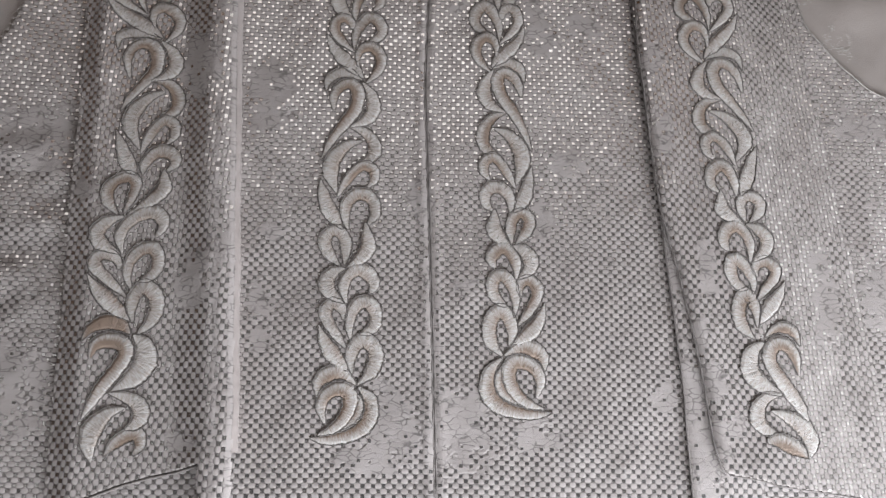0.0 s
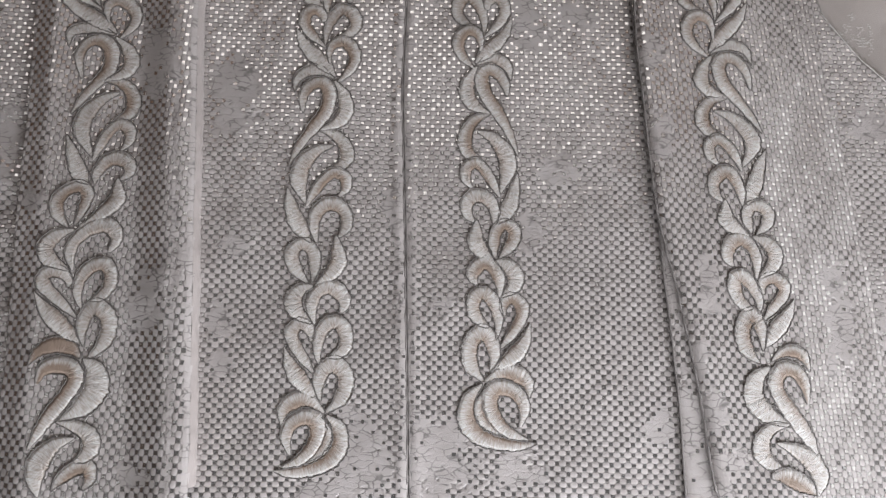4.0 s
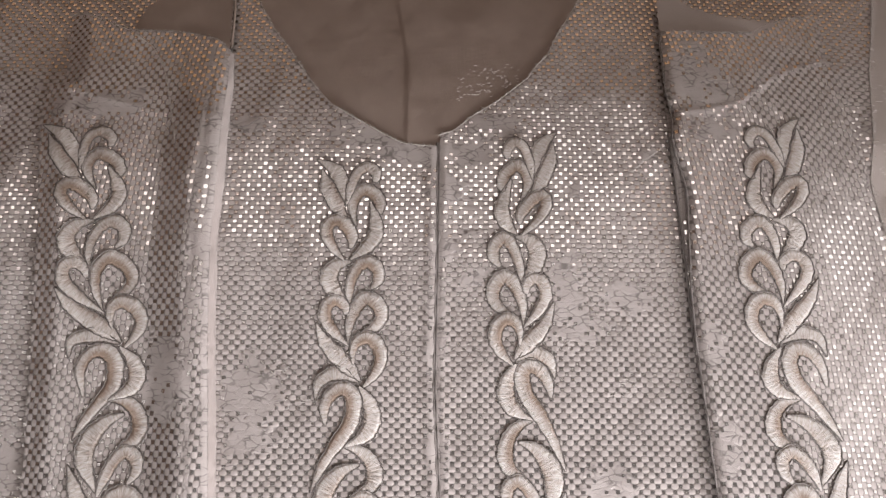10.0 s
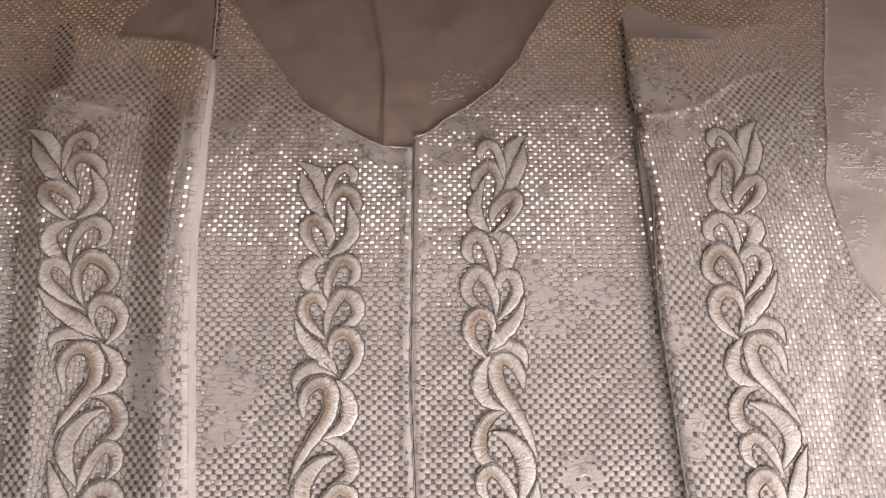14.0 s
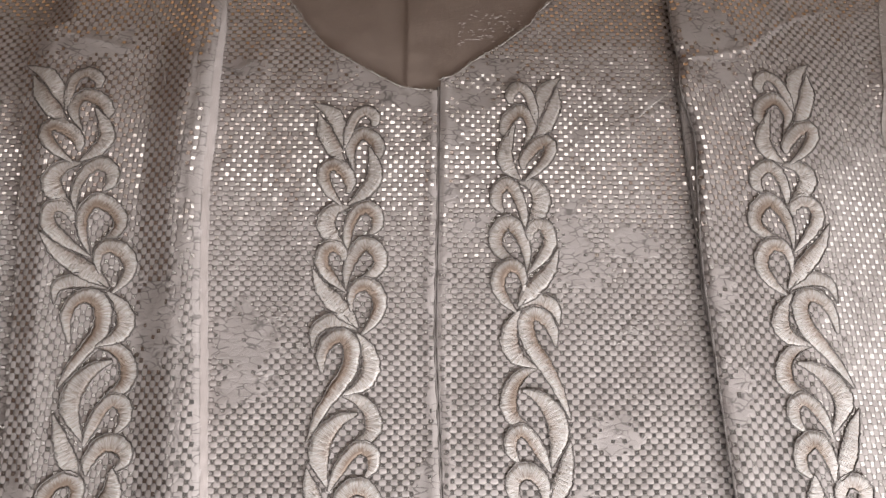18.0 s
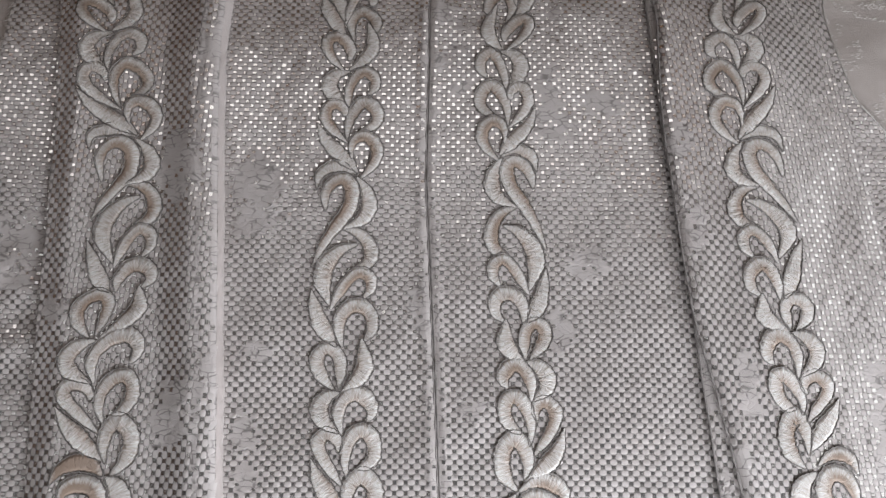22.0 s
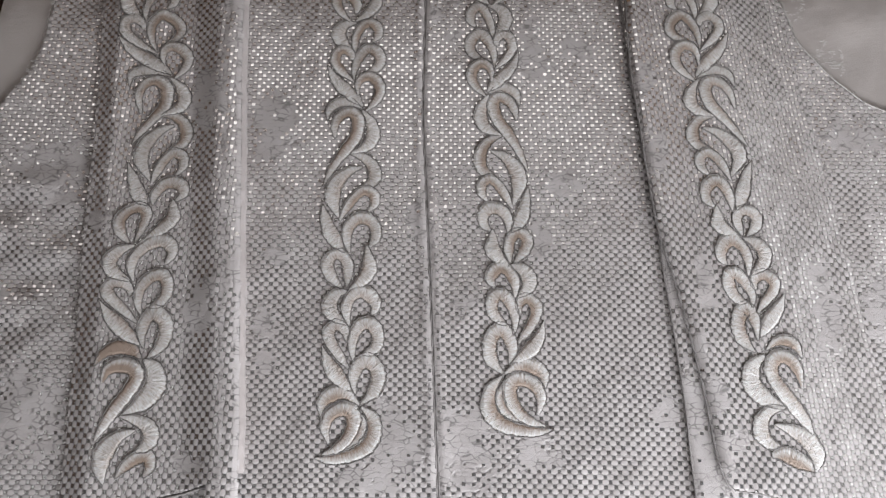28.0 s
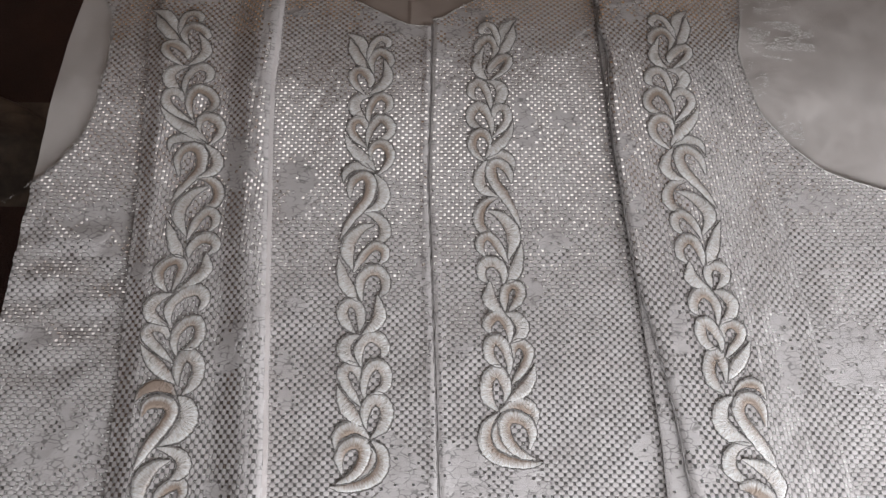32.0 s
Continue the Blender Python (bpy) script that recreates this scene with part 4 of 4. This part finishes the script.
stroke(VINE, "curl", (-44.2, -287.2), (-46.4, -278), (-44.8, -271.2), (-39.8, -266.5), (-33.6, -267.4), (-29.1, -272.6), (-28.7, -276.6), (-30.4, -280.4), w=(1, 5.1, 6.4, 7.1, 7.1, 6.4, 4.8, 1.6))
stroke(VINE, "curl", (-43.1, -313.6), (-49.4, -305.3), (-54.6, -297.8), (-56.4, -291.8), (-53, -287.5), (-48.4, -288.4), (-45.5, -292.7), (-45.6, -296.9), w=(1, 5.1, 5.8, 6.4, 5.8, 5.5, 3.9, 1.6))
stroke(VINE, "curl", (-40.5, -309.4), (-41.8, -300.5), (-40.3, -291.7), (-36.3, -286.2), (-30.8, -286.2), (-27, -291.6), (-26.8, -298.6), (-30.3, -302.8), (-35.6, -304.9), w=(0.6, 4.5, 5.8, 6.4, 6.7, 6.7, 6.1, 4.8, 1))
stroke(VINE, "leaf", (-59.9, -299.7), (-56.1, -309.2), (-51, -316.5), (-46, -321.8), (-40.8, -326.4), w=(0.3, 6.1, 7.7, 5.8, 0.6))
stroke(VINE, "curl", (-38.6, -328.2), (-40.1, -319.4), (-37.8, -311.8), (-32.5, -308.5), (-26.6, -312.9), (-25.5, -319.9), (-28.3, -327.2), (-35.4, -334.2), w=(1, 5.1, 6.4, 7.7, 7.7, 7.1, 6.4, 1))
# the end of the vine on the front panels: a curl with a tail
BODY_END = []
stroke(BODY_END, "leaf", (-58.6, -341.4), (-57.9, -333.1), (-52.5, -328.2), (-45.5, -327.3), (-36, -334.2), w=(0.3, 6.1, 7.7, 7.1, 1))
stroke(BODY_END, "curl", (-53.2, -355.8), (-55.7, -347.1), (-53.4, -340.3), (-47.7, -336.8), (-41.2, -337.7), (-39.1, -344.2), (-42, -352.4), (-48.4, -358.9), (-56.4, -362.2), w=(1.3, 5.1, 6.4, 7.4, 7.7, 7.1, 6.1, 4.8, 0.6))
stroke(BODY_END, "leaf", (-37.7, -336.8), (-33.8, -344.8), (-35.9, -352.4), (-42.1, -357.5), (-48.4, -360.5), w=(0.6, 4.2, 5.8, 4.2, 0.6))
stroke(BODY_END, "curl", (-34.8, -335.4), (-28.1, -341.9), (-27.2, -351), (-32.5, -358.8), (-42.4, -363.3), (-52.5, -365), (-60.6, -364.2), w=(1, 6.4, 8, 7.7, 6.1, 4.2, 0.6))
# the end of the vine on the sleeves, from the last knot
SLEEVE_END = []
stroke(SLEEVE_END, "leaf", (-25.4, -4.3), (-21, 3.2), (-12.7, 6.8), (-4.9, 5.2), (0.9, 0.3), w=(0.4, 5.4, 7.2, 6.5, 1.1))
stroke(SLEEVE_END, "curl", (-19.5, -13.9), (-17.3, -6.5), (-11.6, -3.6), (-3.6, -4.9), (-0.2, -10.6), (-3.6, -18.9), (-10, -28.4), (-14.8, -37.4), (-19, -46.8), w=(1.1, 6.1, 7.6, 7.9, 7.2, 6.8, 6.5, 4.7, 0.7))
stroke(SLEEVE_END, "leaf", (2.7, -0.3), (8.9, -5.8), (11.1, -15.4), (5.2, -24.6), (-5.7, -32.1), w=(1.4, 8.3, 11.5, 9.4, 0.7))
stroke(SLEEVE_END, "leaf", (-6.8, -32.7), (2.3, -34.5), (9.4, -37.9), (12.4, -43.7), (9.9, -48.9), (4.6, -51.9), w=(0.7, 5, 7.2, 7.9, 6.5, 1.4))
stroke(SLEEVE_END, "leaf", (3.1, -40.4), (-5.9, -43.8), (-12.4, -51.7), (-13.6, -60), (-11, -69.2), w=(0.7, 6.5, 9.7, 7.9, 1.1))
stroke(SLEEVE_END, "curl", (-4.6, -66.2), (-0.8, -60.3), (6, -55.2), (11.6, -54.6), (13.8, -60), (10.8, -65.6), w=(0.7, 5.4, 6.5, 6.5, 5.4, 1.4))
SLEEVE_END_RIGHT = []
stroke(SLEEVE_END_RIGHT, "leaf", (1.5, 1.3), (7.9, 6.1), (14.6, 7.4), (20.3, 4.4), (23.5, -3.5), w=(0.7, 4.3, 6.1, 5.8, 0.7))
stroke(SLEEVE_END_RIGHT, "curl", (20.5, -20.9), (19.4, -10.5), (15, -3.6), (7.7, -2.6), (3.2, -8.9), (4.2, -15.8), (8.8, -23.6), (14.6, -31.9), (19.4, -39.2), (23.2, -47), w=(1.1, 5.8, 7.2, 7.6, 7.2, 6.8, 7.2, 7.2, 6.1, 1.1))
stroke(SLEEVE_END_RIGHT, "leaf", (0.1, -2), (-7.5, -8.3), (-9.4, -18.1), (-3.5, -26.2), (9.8, -32.9), w=(1.8, 7.6, 9.7, 8.6, 1.1))
stroke(SLEEVE_END_RIGHT, "curl", (9.3, -31.9), (-0.2, -33.5), (-6.2, -39.2), (-7.2, -46.8), (-3.3, -51.7), (2.3, -53.6), w=(0.7, 5, 7.2, 7.9, 6.5, 1.4))
stroke(SLEEVE_END_RIGHT, "leaf", (1, -41.4), (11.1, -44.8), (19.7, -50.4), (23.7, -58.4), (21.3, -67.6), w=(0.7, 6.5, 9, 8.6, 1.1))
stroke(SLEEVE_END_RIGHT, "leaf", (-3.2, -58.5), (4, -57.9), (11.3, -60.9), (17.3, -64.2), (21.6, -67.6), w=(2.2, 7.6, 8.3, 5.8, 0.7))

# joints and tips down each vine, in the same order
KNOTS_B = [(-69.4, -16.4), (-51.1, -50), (-50.7, -76), (-47.9, -100.2), (-48, -121.9), (-67, -108.5), (-40.8, -143.3), (-64.7, -153.6), (-57.7, -163.4), (-48, -174.8), (-63.9, -197.5), (-53.2, -219.1), (-64.1, -207.5), (-48.1, -240.7), (-45.4, -264.7), (-43.7, -287.4), (-42.6, -311.8), (-59.3, -297.8), (-39.4, -214.8), (-29.9, -306.8), (-36.2, -265), (-37.8, -334.1), (-60.3, -364.5), (-27.4, -347.1)]
KNOTS_B_LAID = [(-70.4, -14.9), (-51.3, -49.7), (-50.7, -76), (-47.9, -100.2), (-48, -121.9), (-67, -108.5), (-40.8, -143.3), (-64.7, -153.6), (-57.7, -163.4), (-48, -174.8), (-63.9, -197.5), (-53.2, -219.1), (-64.1, -207.5), (-48.1, -240.7), (-45.4, -264.7), (-43.7, -287.4), (-42.6, -311.8), (-59.3, -297.8), (-39.4, -214.8), (-29.9, -306.8), (-36.2, -265), (-37.8, -334.1), (-60.3, -364.5), (-27.4, -347.1)]
KNOTS_A = [(-232.7, 5), (-201.4, -30.7), (-194.1, -54.8), (-190.9, -80.5), (-179.6, -105.6), (-209.2, -91.1), (-168.2, -123.4), (-195.5, -132.2), (-184.3, -150.9), (-171.9, -151), (-187.3, -172), (-171.9, -198), (-189.7, -181.4), (-171.9, -212.4), (-176.2, -237.9), (-174.7, -262.1), (-169.4, -285.5), (-193.8, -272), (-161.7, -194.7), (-158.2, -279.3), (-161.4, -234.1), (-163.3, -308.6), (-185.8, -339.0), (-152.9, -321.6)]
KNOTS_C = [(70.3, 4.7), (53.8, -34.4), (46.2, -60.8), (47.2, -87.7), (47.7, -111.4), (65.6, -95.8), (42.7, -130.8), (64.5, -140.9), (61.2, -148.6), (51.6, -160.5), (67.8, -186.7), (57.4, -210), (67.9, -193.9), (56, -226.8), (53.8, -248.1), (57, -269.8), (57.7, -296.6), (74.2, -281.5), (45.3, -207.4), (46.7, -286.9), (47.6, -249.4), (51.5, -315.6), (77.8, -348.2), (40.1, -331.8)]
KNOTS_D = [(213.6, 13), (198, -26.5), (189.7, -51.1), (187, -74.4), (187.7, -99.5), (210.4, -82.2), (183.2, -121.4), (209.3, -128), (206.6, -142.2), (191.4, -148), (211, -169.7), (196.5, -191.9), (213.8, -176.9), (198, -213.5), (199.2, -231.1), (200, -256.7), (202.1, -278), (221.6, -265.5), (187.3, -190.6), (194.8, -275.6), (190.2, -232.7), (201, -303.1), (223.5, -333.5), (190.6, -316.1)]


def smooth_path(pts, n):
    """Catmull-Rom through the points, n samples, with the knot number at each."""
    p = np.array(pts, float)
    q = np.vstack([2 * p[0] - p[1], p, 2 * p[-1] - p[-2]])
    t = np.linspace(0, len(p) - 1 - 1e-9, n)
    i = t.astype(int)
    f = (t - i)[:, None]
    a, b, c, d = q[i], q[i + 1], q[i + 2], q[i + 3]
    return 0.5 * (2 * b + (c - a) * f + (2 * a - 5 * b + 4 * c - d) * f**2 + (3 * b - 3 * c + d - a) * f**3), t


def petal(kind, pts, widths, height, parent, tone, order, early=1.0):
    """One satin-stitched band: domed, tapering, with a dark outline thread round it. Points and widths in metres."""
    n, m = 88, 9
    c, t = smooth_path(pts, n)
    wd = np.interp(t, np.arange(len(widths)), widths)
    soft = np.r_[wd[0], (wd[:-2] + 2 * wd[1:-1] + wd[2:]) / 4, wd[-1]]
    wd = soft * 1.27
    d = np.gradient(c, axis=0)
    d /= np.linalg.norm(d, axis=1)[:, None] + 1e-12
    side = np.stack([-d[:, 1], d[:, 0]], -1)
    turn = np.sum(np.cross(d[:-1], d[1:]))
    inner = 1.0 if turn > 0 else -1.0
    s = np.r_[0, np.cumsum(np.linalg.norm(np.diff(c, axis=0), axis=1))]
    v = np.linspace(-1, 1, m)
    ragged = 1 + 0.24 * (lattice(s * 1500 + order * 7, s * 0, 77) - 0.5)
    rib = 0.00016 * (lattice(s * 1300 + order * 5, s * 0, 78) - 0.5)
    xy = c[:, None] + side[:, None] * (v[None, :, None] * (wd * ragged / 2)[:, None, None])
    base = height(xy[..., 0], xy[..., 1])
    lift = 0.00022 + 0.00012 * (order % 3)
    z = base + lift + (1 - np.abs(v) ** 4.5)[None] * (0.00022 + 0.024 * wd + rib)[:, None]
    z[:, 0], z[:, -1] = base[:, 0], base[:, -1]
    co = np.concatenate([xy, z[..., None]], -1).reshape(-1, 3)
    i = np.arange(n - 1)[:, None] * m
    k = np.arange(m - 1)[None]
    faces = np.stack([i + k, i + m + k, i + m + k + 1, i + k + 1], -1).reshape(-1, 4)
    uv = np.stack([np.repeat(s * 1000, m), np.tile((v + 1) / 2, n) * np.repeat(wd, m) * 1000], -1)
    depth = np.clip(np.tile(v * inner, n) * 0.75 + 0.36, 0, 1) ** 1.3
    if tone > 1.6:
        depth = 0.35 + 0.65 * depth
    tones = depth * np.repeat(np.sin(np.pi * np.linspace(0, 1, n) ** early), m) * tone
    # outline thread
    ring = np.vstack([xy[:, 0], xy[::-1, -1]])
    ring = np.vstack([ring, ring[:1]])
    seg = np.r_[0, np.cumsum(np.linalg.norm(np.diff(ring, axis=0), axis=1))]
    k2 = max(24, int(seg[-1] / 0.0007))
    ss = np.linspace(0, seg[-1], k2, endpoint=False)
    ox, oy = np.interp(ss, seg, ring[:, 0]), np.interp(ss, seg, ring[:, 1])
    ox, oy = ox + 0.00022 * (lattice(ss * 1700, ss * 0 + order, 91) - 0.5), oy + 0.00022 * (lattice(ss * 1700, ss * 0 + order, 92) - 0.5)
    rad = 0.00034 * (0.75 + 0.6 * lattice(ss * 900, ss * 0 + order, 93))
    oz = height(ox, oy) + 0.00045
    tx, ty = np.roll(ox, -1) - np.roll(ox, 1), np.roll(oy, -1) - np.roll(oy, 1)
    tl = np.hypot(tx, ty) + 1e-12
    nx, ny = -ty / tl, tx / tl
    tube = []
    for a in range(4):
        ca, sa = math.cos(a * math.pi / 2 + 0.785), math.sin(a * math.pi / 2 + 0.785)
        tube.append(np.stack([ox + nx * rad * ca, oy + ny * rad * ca, oz + rad * sa], -1))
    tco = np.stack(tube, 1).reshape(-1, 3)
    i = np.arange(k2)[:, None]
    k = np.arange(4)[None]
    tf = np.stack([i * 4 + k, i * 4 + (k + 1) % 4, ((i + 1) % k2) * 4 + (k + 1) % 4, ((i + 1) % k2) * 4 + k], -1).reshape(-1, 4) + len(co)
    ob = fast_mesh(kind, np.vstack([co, tco]), np.vstack([faces, tf]), THREAD, parent, ("ivory satin-stitched %s shaded brown, dark outline thread" if tone > 0.6 else "ivory satin-stitched %s with dark outline thread") % kind)
    me = ob.data
    me.materials.append(OUTLINE)
    me.polygons.foreach_set("material_index", np.r_[np.zeros(len(faces), np.int32), np.ones(len(tf), np.int32)])
    layer = me.uv_layers.new(name="uv")
    allv = np.vstack([uv, np.zeros((len(tco), 2))])
    idx = np.vstack([faces, tf]).reshape(-1)
    layer.data.foreach_set("uv", allv[idx].astype(np.float32).reshape(-1))
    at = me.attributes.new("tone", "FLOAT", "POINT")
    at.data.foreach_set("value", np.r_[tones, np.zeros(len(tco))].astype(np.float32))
    return ob


def place(points, knots, mirror):
    """Carry design points (millimetres, as on the first strip) onto a strip by its joints: a bending sheet."""
    src, dst = np.array(KNOTS_B), np.array(knots, float)

    def kernel(a, b):
        r = np.linalg.norm((a[:, None] - b[None]) / 100, axis=2)
        return r * r * np.log(r + 1e-9)

    n = len(src)
    m = np.zeros((n + 3, n + 3))
    m[:n, :n] = kernel(src, src) + np.eye(n) * 0.003
    m[:n, n:] = np.c_[np.ones(n), src]
    m[n:, :n] = m[:n, n:].T
    w = np.linalg.solve(m, np.vstack([dst, np.zeros((3, 2))]))
    p = np.array(points, float)
    return (kernel(p, src) @ w[:n] + np.c_[np.ones(len(p)), p] @ w[n:]) / 1000


def strip(knots, mirror, end, height, parent, seed):
    rng = random.Random(seed)
    for n, (kind, pts, w) in enumerate(VINE):
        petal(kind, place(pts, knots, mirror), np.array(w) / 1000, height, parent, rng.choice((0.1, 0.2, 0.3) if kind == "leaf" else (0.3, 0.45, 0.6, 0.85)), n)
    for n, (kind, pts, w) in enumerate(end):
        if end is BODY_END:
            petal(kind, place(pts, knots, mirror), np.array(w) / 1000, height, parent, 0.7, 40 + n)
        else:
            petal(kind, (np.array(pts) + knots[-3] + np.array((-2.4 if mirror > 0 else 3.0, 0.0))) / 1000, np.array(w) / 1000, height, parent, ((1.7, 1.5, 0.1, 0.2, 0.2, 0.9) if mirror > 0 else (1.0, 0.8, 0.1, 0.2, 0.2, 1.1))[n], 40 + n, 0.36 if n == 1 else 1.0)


strip(KNOTS_B_LAID, 1, BODY_END, body_height, left_panel, 1)
strip(KNOTS_C, -1, BODY_END, body_height, right_panel, 2)
strip(KNOTS_A, 1, SLEEVE_END, a_height, sleeve_a, 3)
strip(KNOTS_D, -1, SLEEVE_END_RIGHT, d_height, sleeve_d, 4)
